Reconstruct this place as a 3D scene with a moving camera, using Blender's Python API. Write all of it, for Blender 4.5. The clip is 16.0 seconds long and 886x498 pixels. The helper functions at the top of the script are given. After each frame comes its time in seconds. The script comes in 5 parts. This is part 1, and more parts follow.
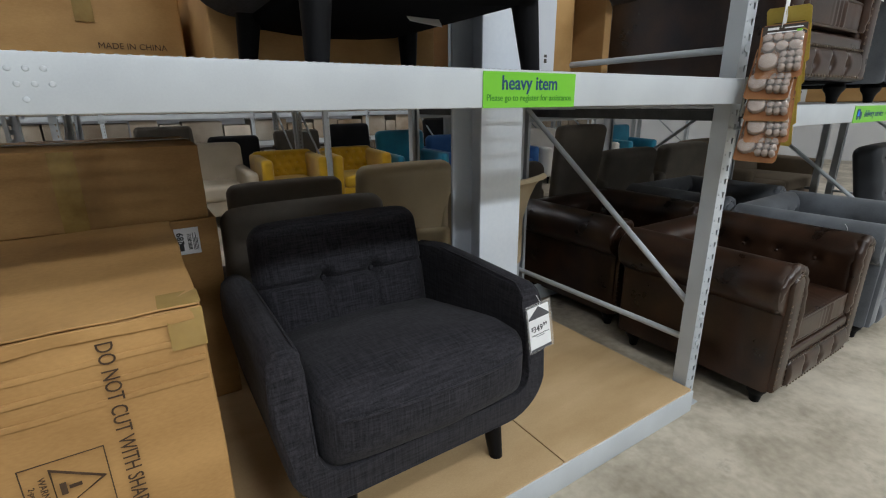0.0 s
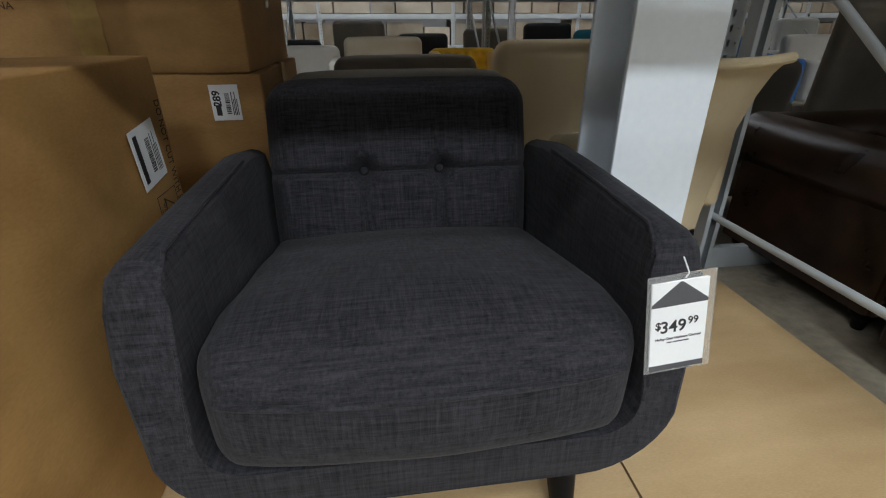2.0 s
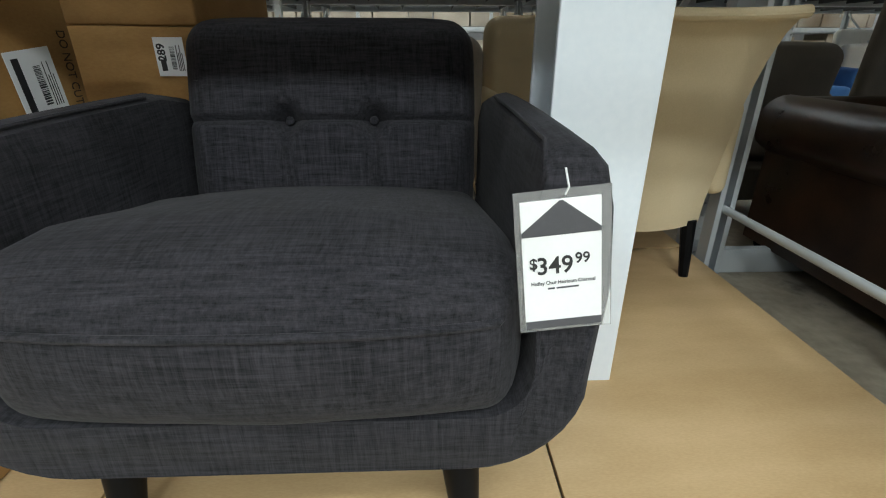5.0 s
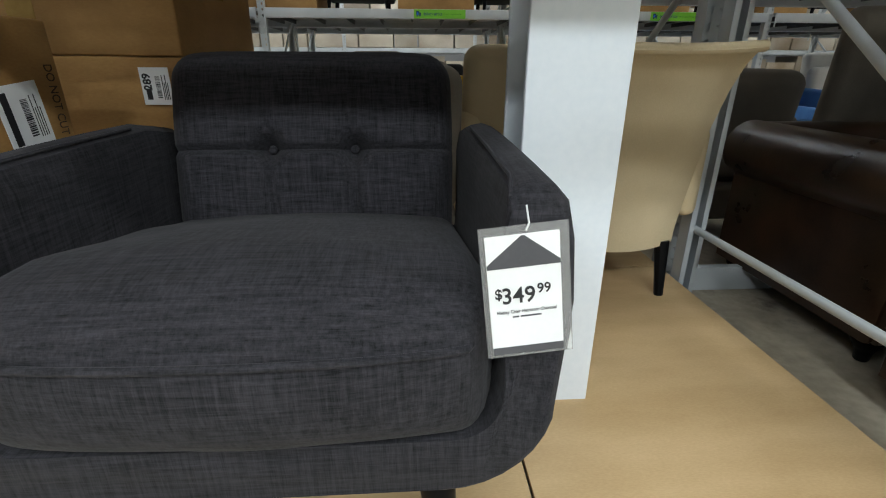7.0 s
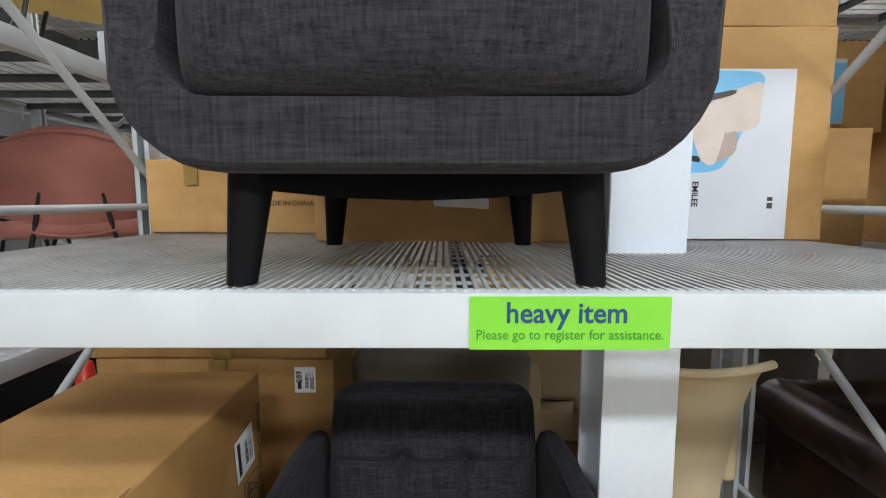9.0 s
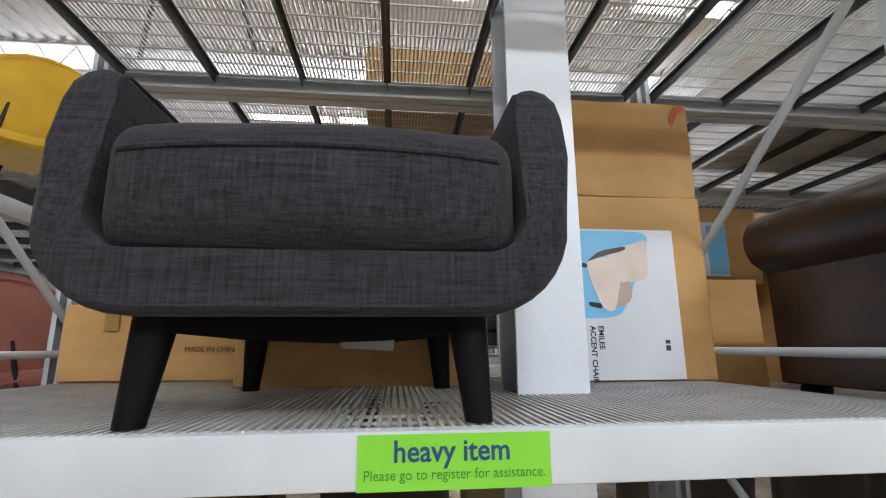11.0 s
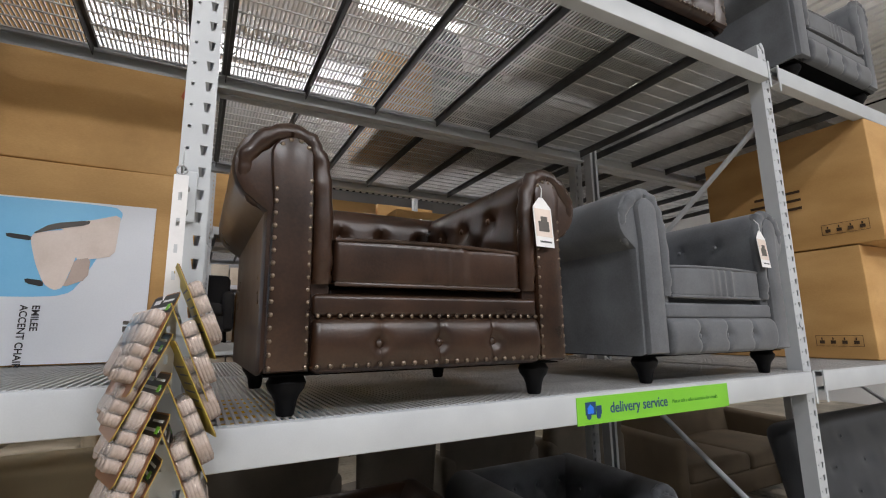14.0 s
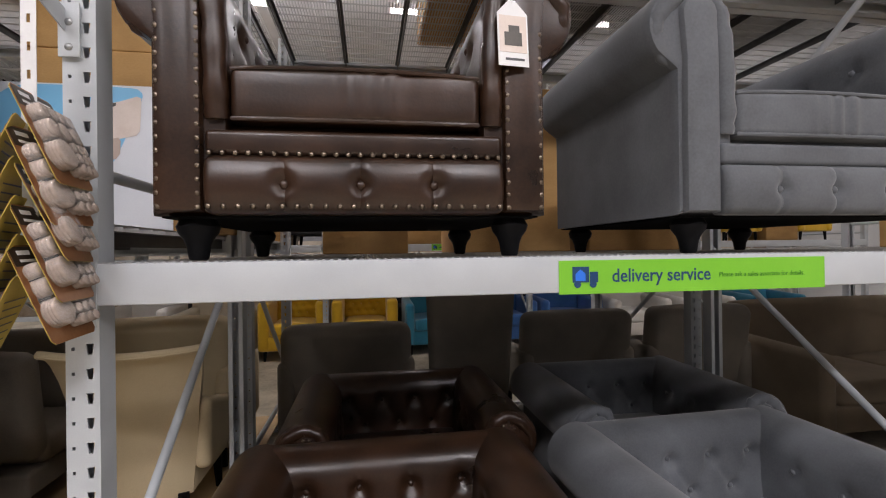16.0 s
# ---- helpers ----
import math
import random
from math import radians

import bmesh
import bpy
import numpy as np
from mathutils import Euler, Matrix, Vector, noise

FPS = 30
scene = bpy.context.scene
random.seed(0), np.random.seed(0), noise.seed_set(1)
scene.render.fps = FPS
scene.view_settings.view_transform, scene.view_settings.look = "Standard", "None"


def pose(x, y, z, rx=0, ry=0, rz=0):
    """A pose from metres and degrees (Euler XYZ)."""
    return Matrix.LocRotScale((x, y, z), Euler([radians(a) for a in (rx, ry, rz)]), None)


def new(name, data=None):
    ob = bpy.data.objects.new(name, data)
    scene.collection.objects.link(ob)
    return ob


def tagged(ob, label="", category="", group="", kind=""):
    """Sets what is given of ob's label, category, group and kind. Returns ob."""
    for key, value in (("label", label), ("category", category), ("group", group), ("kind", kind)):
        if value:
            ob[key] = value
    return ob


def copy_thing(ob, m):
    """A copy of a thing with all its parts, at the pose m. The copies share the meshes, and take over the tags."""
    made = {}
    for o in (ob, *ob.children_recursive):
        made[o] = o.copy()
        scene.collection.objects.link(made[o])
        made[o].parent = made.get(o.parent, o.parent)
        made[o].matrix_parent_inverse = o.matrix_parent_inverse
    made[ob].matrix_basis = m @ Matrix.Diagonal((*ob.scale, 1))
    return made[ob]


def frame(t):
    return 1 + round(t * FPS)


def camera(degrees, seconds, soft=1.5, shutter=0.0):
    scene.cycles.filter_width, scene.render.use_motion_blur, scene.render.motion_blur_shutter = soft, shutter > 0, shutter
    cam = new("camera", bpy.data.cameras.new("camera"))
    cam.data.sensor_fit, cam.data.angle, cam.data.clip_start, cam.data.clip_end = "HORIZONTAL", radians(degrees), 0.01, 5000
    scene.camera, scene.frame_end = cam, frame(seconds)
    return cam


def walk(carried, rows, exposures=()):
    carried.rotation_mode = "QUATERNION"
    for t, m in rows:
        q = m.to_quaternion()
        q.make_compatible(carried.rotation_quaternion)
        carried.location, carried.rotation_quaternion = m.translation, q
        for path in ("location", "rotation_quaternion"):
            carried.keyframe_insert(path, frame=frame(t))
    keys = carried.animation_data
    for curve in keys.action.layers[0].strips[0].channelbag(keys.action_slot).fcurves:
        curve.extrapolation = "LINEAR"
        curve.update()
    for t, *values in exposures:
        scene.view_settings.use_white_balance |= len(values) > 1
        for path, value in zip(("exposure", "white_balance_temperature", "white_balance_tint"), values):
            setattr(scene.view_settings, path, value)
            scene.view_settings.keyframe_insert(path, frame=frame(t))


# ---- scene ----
cam = camera(86.9, 16.0, soft=1.1)
METRES, EYE, TILT, LEAN, TURN = 4.0, 1.264, 0.0, 0.0, -32.7
ROWS = [
    (0.0, 0.0, 0.0, 0.0, -0.18, -17.18, 0.58),
    (0.5, 0.0318, 0.0523, -0.0213, 6.09, -19.61, 0.5),
    (1.0, 0.0474, 0.0994, -0.0402, 11.46, -22.13, 0.42),
    (1.5, 0.047, 0.14, -0.0581, 17.66, -23.93, 0.3),
    (2.0, 0.0566, 0.1641, -0.0666, 25.06, -25.84, 0.22),
    (2.5, 0.0685, 0.189, -0.0679, 32.43, -27.37, 0.19),
    (3.0, 0.0693, 0.1955, -0.0695, 36.79, -28.48, 0.11),
    (3.5, 0.0705, 0.1976, -0.0718, 37.78, -28.65, -0.0),
    (4.0, 0.0805, 0.2047, -0.0848, 35.72, -27.38, -0.05),
    (4.5, 0.0934, 0.2082, -0.0989, 32.74, -24.89, -0.06),
    (5.0, 0.104, 0.2126, -0.1113, 30.76, -23.46, -0.08),
    (7.5, 0.1144, 0.2049, -0.0968, 29.15, -19.82, -0.17),
    (8.0, 0.1159, 0.1732, -0.0507, 30.6, -16.08, -0.09),
    (8.5, 0.1091, 0.1462, 0.0155, 31.91, -11.26, -0.27),
    (9.0, 0.1038, 0.1279, 0.0521, 32.7, -6.16, -0.06),
    (11.5, 0.1606, 0.1215, 0.0466, 21.54, 12.83, 0.77),
    (12.0, 0.215, 0.1211, 0.0292, 13.26, 9.08, 0.96),
    (12.5, 0.2673, 0.1467, 0.0208, 3.2, 4.97, 0.85),
    (13.0, 0.3143, 0.1803, 0.03, -2.45, 3.95, 0.74),
    (13.5, 0.371, 0.2024, 0.0352, 1.73, 6.91, 0.79),
    (14.0, 0.4187, 0.2121, 0.0409, 5.3, 10.07, 0.76),
    (14.5, 0.4497, 0.244, 0.0369, 10.03, 12.01, 0.69),
    (15.0, 0.475, 0.2724, 0.0386, 16.21, 10.43, 0.75),
    (15.5, 0.506, 0.2891, 0.0244, 20.43, 5.92, 0.72),
    (16.0, 0.5267, 0.296, 0.0003, 23.67, 0.13, 0.74),
]
EXPOSURES = [(0.0, -0.55, 6200, 8), (0.5, -0.6, 6200, 8), (1.5, -0.45, 6200, 7), (2.5, -0.15, 6200, 5), (3.5, -0.05, 6250, 2), (5.0, 0.0, 6250, 0), (7.5, 0.0, 6250, 3), (8.5, 0.14, 6250, 5), (9.0, 0.12, 6300, 8), (11.5, -0.3, 6400, 12), (12.5, -0.5, 6500, 12), (14.5, -0.48, 6650, 15), (16.0, -0.46, 6750, 19)]
walk(cam, [(t, pose(0, 0, EYE, TILT, LEAN, TURN) @ pose(METRES * x, METRES * y, METRES * z, 90 + pitch, roll, yaw)) for t, x, y, z, yaw, pitch, roll in ROWS], exposures=EXPOSURES)

# ---- light: rows of ceiling fixtures over the aisles ----
world = bpy.data.worlds.new("world")
scene.world = world
world.use_nodes = True
world.node_tree.nodes["Background"].inputs[0].default_value = (0.9, 0.95, 1.0, 1)
world.node_tree.nodes["Background"].inputs[1].default_value = 0.0
CEILING = 5.6
LAMP_ROWS = [(-4.3, (-2.2,), 120), (-4.3, (0.8,), 235), (-4.3, (3.8,), 190), (-4.3, (6.8, 9.8), 110), (-1.9, (-2.2, 0.8, 3.8, 6.8), 46), (4.2, (-5.2, -2.2, 0.8), 30), (4.2, (3.8, 6.8, 9.8), 8), (7.1, (-3.5, -0.95, 0.4, 3.4, 6.5), 45), (10.6, (-3.0, 1.0, 5.3, 7.2), 60)]
DROP = 0.62
for ly, xs, power in LAMP_ROWS:
    for lx in xs:
        data = bpy.data.lights.new("ceiling_lamp", "AREA")
        data.shape, data.size, data.size_y, data.energy = "RECTANGLE", 1.25, 0.45, power
        data.color = (0.96, 0.99, 1.03)
        new("ceiling_lamp", data).matrix_basis = pose(lx, ly, CEILING - DROP - 0.03)
# upward fill strips, added without fixtures of their own to brighten the roof
for ly, power in ((-3.6, 45), (1.2, 120), (7.1, 240)):
    data = bpy.data.lights.new("ceiling_fill", "AREA")
    data.shape, data.size, data.size_y, data.energy = "RECTANGLE", 15.0, 0.5, power
    data.color = (0.96, 0.99, 1.03)
    new("ceiling_fill", data).matrix_basis = pose(2.3, ly, CEILING - DROP + 0.08, 180)


# ---- materials ----
def rgb(h):
    c = [int(h[i:i + 2], 16) / 255 for i in (0, 2, 4)]
    return tuple(x / 12.92 if x <= 0.04045 else ((x + 0.055) / 1.055) ** 2.4 for x in c)


def material(name, dark, light, rough=0.6, metal=0.0, scale=6.0, stretch=(1, 1, 1), bump=0.1, fine=180.0, fine_mix=0.25, spec=0.5, sheen=0.0, islands=0.0, bump_dist=0.002):
    """Two-scale noise between two colours, with fine grain in colour and relief."""
    m = bpy.data.materials.new(name)
    m.use_nodes = True
    nt = m.node_tree
    b = nt.nodes["Principled BSDF"]
    co = nt.nodes.new("ShaderNodeTexCoord")
    mp = nt.nodes.new("ShaderNodeMapping")
    mp.inputs["Scale"].default_value = stretch
    nt.links.new(co.outputs["Object"], mp.inputs["Vector"])
    n1 = nt.nodes.new("ShaderNodeTexNoise")
    n1.inputs["Scale"].default_value, n1.inputs["Detail"].default_value = scale, 5
    n2 = nt.nodes.new("ShaderNodeTexNoise")
    n2.inputs["Scale"].default_value, n2.inputs["Detail"].default_value = fine, 3
    for n in (n1, n2):
        nt.links.new(mp.outputs["Vector"], n.inputs["Vector"])
    mx = nt.nodes.new("ShaderNodeMix")
    mx.inputs["Factor"].default_value = fine_mix
    nt.links.new(n1.outputs["Fac"], mx.inputs["A"])
    nt.links.new(n2.outputs["Fac"], mx.inputs["B"])
    ramp = nt.nodes.new("ShaderNodeValToRGB")
    ramp.color_ramp.elements[0].position, ramp.color_ramp.elements[1].position = 0.34, 0.66
    ramp.color_ramp.elements[0].color, ramp.color_ramp.elements[1].color = (*dark, 1), (*light, 1)
    nt.links.new(mx.outputs["Result"], ramp.inputs["Fac"])
    out = ramp.outputs["Color"]
    if islands:
        geo = nt.nodes.new("ShaderNodeNewGeometry")
        hsv = nt.nodes.new("ShaderNodeHueSaturation")
        rng = nt.nodes.new("ShaderNodeMapRange")
        rng.inputs["To Min"].default_value, rng.inputs["To Max"].default_value = 1 - islands, 1 + islands
        nt.links.new(geo.outputs["Random Per Island"], rng.inputs["Value"])
        nt.links.new(rng.outputs["Result"], hsv.inputs["Value"])
        nt.links.new(out, hsv.inputs["Color"])
        out = hsv.outputs["Color"]
    nt.links.new(out, b.inputs["Base Color"])
    rr = nt.nodes.new("ShaderNodeMapRange")
    rr.inputs["To Min"].default_value, rr.inputs["To Max"].default_value = max(0.02, rough - 0.08), min(1, rough + 0.08)
    nt.links.new(n1.outputs["Fac"], rr.inputs["Value"])
    nt.links.new(rr.outputs["Result"], b.inputs["Roughness"])
    b.inputs["Metallic"].default_value = metal
    b.inputs["Specular IOR Level"].default_value = spec
    b.inputs["Sheen Weight"].default_value = sheen
    if bump:
        bp = nt.nodes.new("ShaderNodeBump")
        bp.inputs["Strength"].default_value, bp.inputs["Distance"].default_value = bump, bump_dist
        nt.links.new(mx.outputs["Result"], bp.inputs["Height"])
        nt.links.new(bp.outputs["Normal"], b.inputs["Normal"])
    return m


def weave(name, dark, light, rough=0.9):
    """Slubby woven cloth: streaks along warp and weft, on each side the two that lie in it."""
    m = bpy.data.materials.new(name)
    m.use_nodes = True
    nt = m.node_tree
    b = nt.nodes["Principled BSDF"]
    co = nt.nodes.new("ShaderNodeTexCoord")
    sq = nt.nodes.new("ShaderNodeVectorMath")
    sq.operation = "MULTIPLY"
    nt.links.new(co.outputs["Normal"], sq.inputs[0])
    nt.links.new(co.outputs["Normal"], sq.inputs[1])
    parts = nt.nodes.new("ShaderNodeSeparateXYZ")
    nt.links.new(sq.outputs["Vector"], parts.inputs[0])
    sums = {}
    for kind, long_, fine in (("slub", 11, 170), ("thread", 45, 620)):
        total = None
        for axis in range(3):
            mp = nt.nodes.new("ShaderNodeMapping")
            mp.inputs["Scale"].default_value = [long_ if k == axis else fine for k in range(3)]
            nt.links.new(co.outputs["Object"], mp.inputs["Vector"])
            n = nt.nodes.new("ShaderNodeTexNoise")
            n.inputs["Scale"].default_value, n.inputs["Detail"].default_value = 1.0, 3
            nt.links.new(mp.outputs["Vector"], n.inputs["Vector"])
            inv = nt.nodes.new("ShaderNodeMath")
            inv.operation = "SUBTRACT"
            inv.inputs[0].default_value = 1.0
            nt.links.new(parts.outputs[axis], inv.inputs[1])
            ml = nt.nodes.new("ShaderNodeMath")
            ml.operation = "MULTIPLY_ADD"
            nt.links.new(n.outputs["Fac"], ml.inputs[0])
            nt.links.new(inv.outputs[0], ml.inputs[1])
            if total is None:
                ml.inputs[2].default_value = 0.0
            else:
                nt.links.new(total, ml.inputs[2])
            total = ml.outputs[0]
        sums[kind] = total
    both = nt.nodes.new("ShaderNodeMix")
    both.inputs["Factor"].default_value = 0.4
    nt.links.new(sums["slub"], both.inputs["A"])
    nt.links.new(sums["thread"], both.inputs["B"])
    fac = both.outputs["Result"]
    rng = nt.nodes.new("ShaderNodeMapRange")
    rng.inputs["From Min"].default_value, rng.inputs["From Max"].default_value = 0.76, 1.24
    nt.links.new(fac, rng.inputs["Value"])
    ramp = nt.nodes.new("ShaderNodeValToRGB")
    ramp.color_ramp.elements[0].color, ramp.color_ramp.elements[1].color = (*dark, 1), (*light, 1)
    nt.links.new(rng.outputs["Result"], ramp.inputs["Fac"])
    nt.links.new(ramp.outputs["Color"], b.inputs["Base Color"])
    b.inputs["Roughness"].default_value = rough
    b.inputs["Specular IOR Level"].default_value = 0.2
    b.inputs["Sheen Weight"].default_value = 0.04
    bp = nt.nodes.new("ShaderNodeBump")
    bp.inputs["Strength"].default_value, bp.inputs["Distance"].default_value = 0.2, 0.0012
    nt.links.new(fac, bp.inputs["Height"])
    nt.links.new(bp.outputs["Normal"], b.inputs["Normal"])
    return m


def glow(name, colour, strength):
    m = bpy.data.materials.new(name)
    m.use_nodes = True
    b = m.node_tree.nodes["Principled BSDF"]
    b.inputs["Base Color"].default_value = (0.8, 0.8, 0.8, 1)
    b.inputs["Emission Color"].default_value = (*colour, 1)
    b.inputs["Emission Strength"].default_value = strength
    return m


def clear_plastic(name):
    m = bpy.data.materials.new(name)
    m.use_nodes = True
    b = m.node_tree.nodes["Principled BSDF"]
    b.inputs["Base Color"].default_value = (0.97, 0.96, 0.94, 1)
    b.inputs["Roughness"].default_value = 0.12
    b.inputs["Transmission Weight"].default_value = 0.9
    b.inputs["IOR"].default_value = 1.2
    return m


M_CONCRETE = material("concrete", rgb("8f8573"), rgb("c0b6a3"), 0.5, scale=2.2, bump=0.15, fine=28, fine_mix=0.35, bump_dist=0.004)


def stained(m, colour, scale, low, high):
    """Lays blotches of another colour over a material's base colour."""
    nt = m.node_tree
    b = nt.nodes["Principled BSDF"]
    old = b.inputs["Base Color"].links[0].from_socket
    co = nt.nodes.new("ShaderNodeTexCoord")
    n = nt.nodes.new("ShaderNodeTexNoise")
    n.inputs["Scale"].default_value, n.inputs["Detail"].default_value, n.inputs["Roughness"].default_value = scale, 9, 0.62
    nt.links.new(co.outputs["Object"], n.inputs["Vector"])
    rng = nt.nodes.new("ShaderNodeMapRange")
    rng.inputs["From Min"].default_value, rng.inputs["From Max"].default_value = low, high
    nt.links.new(n.outputs["Fac"], rng.inputs["Value"])
    mx = nt.nodes.new("ShaderNodeMix")
    mx.data_type = "RGBA"
    nt.links.new(rng.outputs["Result"], mx.inputs["Factor"])
    nt.links.new(old, mx.inputs[6])
    mx.inputs[7].default_value = (*colour, 1)
    nt.links.new(mx.outputs[2], b.inputs["Base Color"])


stained(M_CONCRETE, rgb("d2c8b5"), 1.3, 0.48, 0.62)
stained(M_CONCRETE, rgb("4c4438"), 2.6, 0.60, 0.72)
stained(M_CONCRETE, rgb("1e1a15"), 21.0, 0.70, 0.74)
M_CEILING = material("white_deck", (0.72, 0.72, 0.72), (0.8, 0.8, 0.8), 0.7, scale=2, bump=0.03)
M_WALL = material("wall_paint", (0.20, 0.20, 0.21), (0.26, 0.26, 0.27), 0.8, scale=1.2, bump=0.05)
M_WALLWHITE = material("white_wall", (0.66, 0.66, 0.66), (0.74, 0.74, 0.73), 0.8, scale=1.2, bump=0.05)
M_RACK = material("grey_enamel", rgb("b3b8bc"), rgb("c1c6c9"), 0.38, metal=0.0, scale=5, bump=0.04, fine=300, fine_mix=0.2)
M_ZINC = material("galvanised", rgb("8e9090"), rgb("b0b2b2"), 0.4, metal=0.75, scale=24, bump=0.05, fine=200)
M_SUPPORT = material("dull_steel", rgb("4a4c4e"), rgb("626466"), 0.5, metal=0.4, scale=12, bump=0.04, fine=120)
M_DECK = material("zinc_deck", rgb("b4b5b5"), rgb("d0d1d0"), 0.4, metal=0.25, scale=9, bump=0.02, fine=90)
M_COLUMN = material("column_paint", rgb("dbe2ea"), rgb("e6ebf1"), 0.45, scale=1.2, bump=0.12, fine=60, fine_mix=0.35)
M_BOARD = material("hardboard", rgb("b2956a"), rgb("c9ac82"), 0.55, scale=3, stretch=(1, 3, 1), bump=0.05, fine=120, fine_mix=0.3)
M_CARTON = material("cardboard", rgb("966f3d"), rgb("b88f57"), 0.7, scale=2.4, stretch=(1, 1, 2.6), bump=0.2, fine=90, fine_mix=0.22, bump_dist=0.003)
M_CARTON2 = material("cardboard_pale", rgb("b58a50"), rgb("d0a66c"), 0.7, scale=2.2, stretch=(1, 1, 2.6), bump=0.18, fine=110, fine_mix=0.2, bump_dist=0.003)
stained(M_CARTON, rgb("7d5c30"), 1.1, 0.52, 0.75)
stained(M_CARTON2, rgb("936c3a"), 1.0, 0.54, 0.78)
M_TAPE = material("packing_tape", rgb("8f7240"), rgb("a68a50"), 0.22, scale=14, bump=0.2, fine=60)
M_CHARCOAL = weave("charcoal_weave", rgb("141416"), rgb("3a383d"))
M_DUST = material("dust_cover", (0.004, 0.004, 0.0045), (0.006, 0.006, 0.0065), 0.95, scale=9, bump=0.02, spec=0.05)
M_BLACKWOOD = material("black_wood", (0.005, 0.005, 0.0055), (0.008, 0.008, 0.009), 0.42, scale=10, stretch=(4, 4, 0.6), bump=0.06, spec=0.08)
M_LEATHER = material("brown_leather", rgb("1d120b"), rgb("3f2a1d"), 0.3, scale=7, bump=0.35, fine=150, fine_mix=0.25, bump_dist=0.003)
M_VELVET = material("grey_velvet", rgb("46494d"), rgb("64686d"), 0.75, scale=5, bump=0.12, fine=160, fine_mix=0.2, sheen=0.25)
M_SLATE = material("slate_velvet", rgb("222427"), rgb("36393d"), 0.75, scale=5, bump=0.12, fine=160, fine_mix=0.2, sheen=0.2)
M_NAIL = material("antique_nickel", rgb("61564b"), rgb("84786b"), 0.3, metal=1.0, scale=40, bump=0)
M_CREAM = material("cream_linen", rgb("c2b08e"), rgb("d4c3a0"), 0.85, scale=4, bump=0.15, fine=300, fine_mix=0.35)
M_BEIGE = material("beige_linen", rgb("c4b7a0"), rgb("d6cab5"), 0.85, scale=4, bump=0.15, fine=260, fine_mix=0.35)
M_MOCHA = material("mocha_linen", rgb("6e6150"), rgb("82735f"), 0.88, scale=4, bump=0.15, fine=260, fine_mix=0.35)
M_TAUPE = material("taupe_linen", rgb("6a645a"), rgb("857d71"), 0.88, scale=4, bump=0.15, fine=260, fine_mix=0.35)
M_OFFWHITE = material("offwhite_linen", rgb("d5d2cb"), rgb("e4e1db"), 0.85, scale=4, bump=0.12, fine=260)
M_YELLOW = material("mustard_velvet", rgb("c69a08"), rgb("e0b414"), 0.7, scale=5, bump=0.1, fine=160, sheen=0.4)
M_TEAL = material("teal_velvet", rgb("0f6f8c"), rgb("1c89a8"), 0.7, scale=5, bump=0.1, fine=160, sheen=0.4)
M_BLUE = material("blue_cloth", rgb("2d5f9e"), rgb("3f74b4"), 0.8, scale=5, bump=0.1, fine=160, sheen=0.2)
M_PINK = material("rose_velvet", rgb("8f5548"), rgb("a86a5c"), 0.75, scale=5, bump=0.1, fine=160, sheen=0.5)
M_GREEN = material("dark_green_velvet", rgb("0c2a2a"), rgb("153a38"), 0.75, scale=5, bump=0.1, fine=160, sheen=0.4)
M_BLACKCLOTH = material("black_cloth", (0.012, 0.012, 0.014), (0.025, 0.025, 0.028), 0.85, scale=5, bump=0.1)
M_BLACKMETAL = material("black_metal", (0.012, 0.012, 0.012), (0.02, 0.02, 0.02), 0.35, metal=0.3, scale=12, bump=0.02)
M_PAPER = material("white_paper", (0.78, 0.78, 0.78), (0.84, 0.84, 0.84), 0.5, scale=8, bump=0.02)
M_INK = material("black_ink", (0.018, 0.018, 0.02), (0.028, 0.028, 0.03), 0.5, scale=20, bump=0)
M_INKBROWN = material("print_on_board", rgb("3a2818"), rgb("4a3621"), 0.75, scale=30, bump=0)
M_GREY_BAND = material("tag_grey", rgb("46464a"), rgb("515156"), 0.4, scale=8, bump=0)
M_LIME = material("lime_vinyl", rgb("73c030"), rgb("7dc737"), 0.4, scale=6, bump=0.02)
M_NAVY = material("navy_ink", rgb("123a63"), rgb("1b4672"), 0.45, scale=20, bump=0)
M_DKGREEN = material("green_ink", rgb("2f7a1c"), rgb("3a8722"), 0.45, scale=20, bump=0)
M_SIGNBLUE = material("bright_blue_ink", rgb("1c6fe0"), rgb("2a7cea"), 0.45, scale=20, bump=0)
M_SKYBLUE = material("sky_blue_print", rgb("78bfe8"), rgb("84c8ee"), 0.4, scale=4, bump=0.02)
M_PRINTCREAM = material("cream_print", rgb("d8c8bc"), rgb("e6d8ce"), 0.45, scale=12, bump=0.02)
M_PRINTSHADE = material("shade_print", rgb("b5a296"), rgb("c2b0a4"), 0.45, scale=12, bump=0.02)
M_PRINTDARK = material("dark_print", rgb("48443f"), rgb("5a554f"), 0.45, scale=12, bump=0.02)
M_GLOSSBOX = material("gloss_white_print", rgb("d9dde3"), rgb("e4e7ec"), 0.35, scale=3, bump=0.03)
M_COPPER = material("copper_card", rgb("94633f"), rgb("ac7a52"), 0.3, metal=0.6, scale=20, bump=0.04)
M_CARDYEL = material("yellow_card", rgb("b39b3a"), rgb("c8b252"), 0.5, scale=14, bump=0.04)
M_CARDBLACK = material("black_card", rgb("2a2018"), rgb("3a2d22"), 0.4, scale=14, bump=0.02)
M_FELT = material("felt_pad", rgb("94857a"), rgb("b0a095"), 0.9, scale=60, bump=0.3, fine=400)
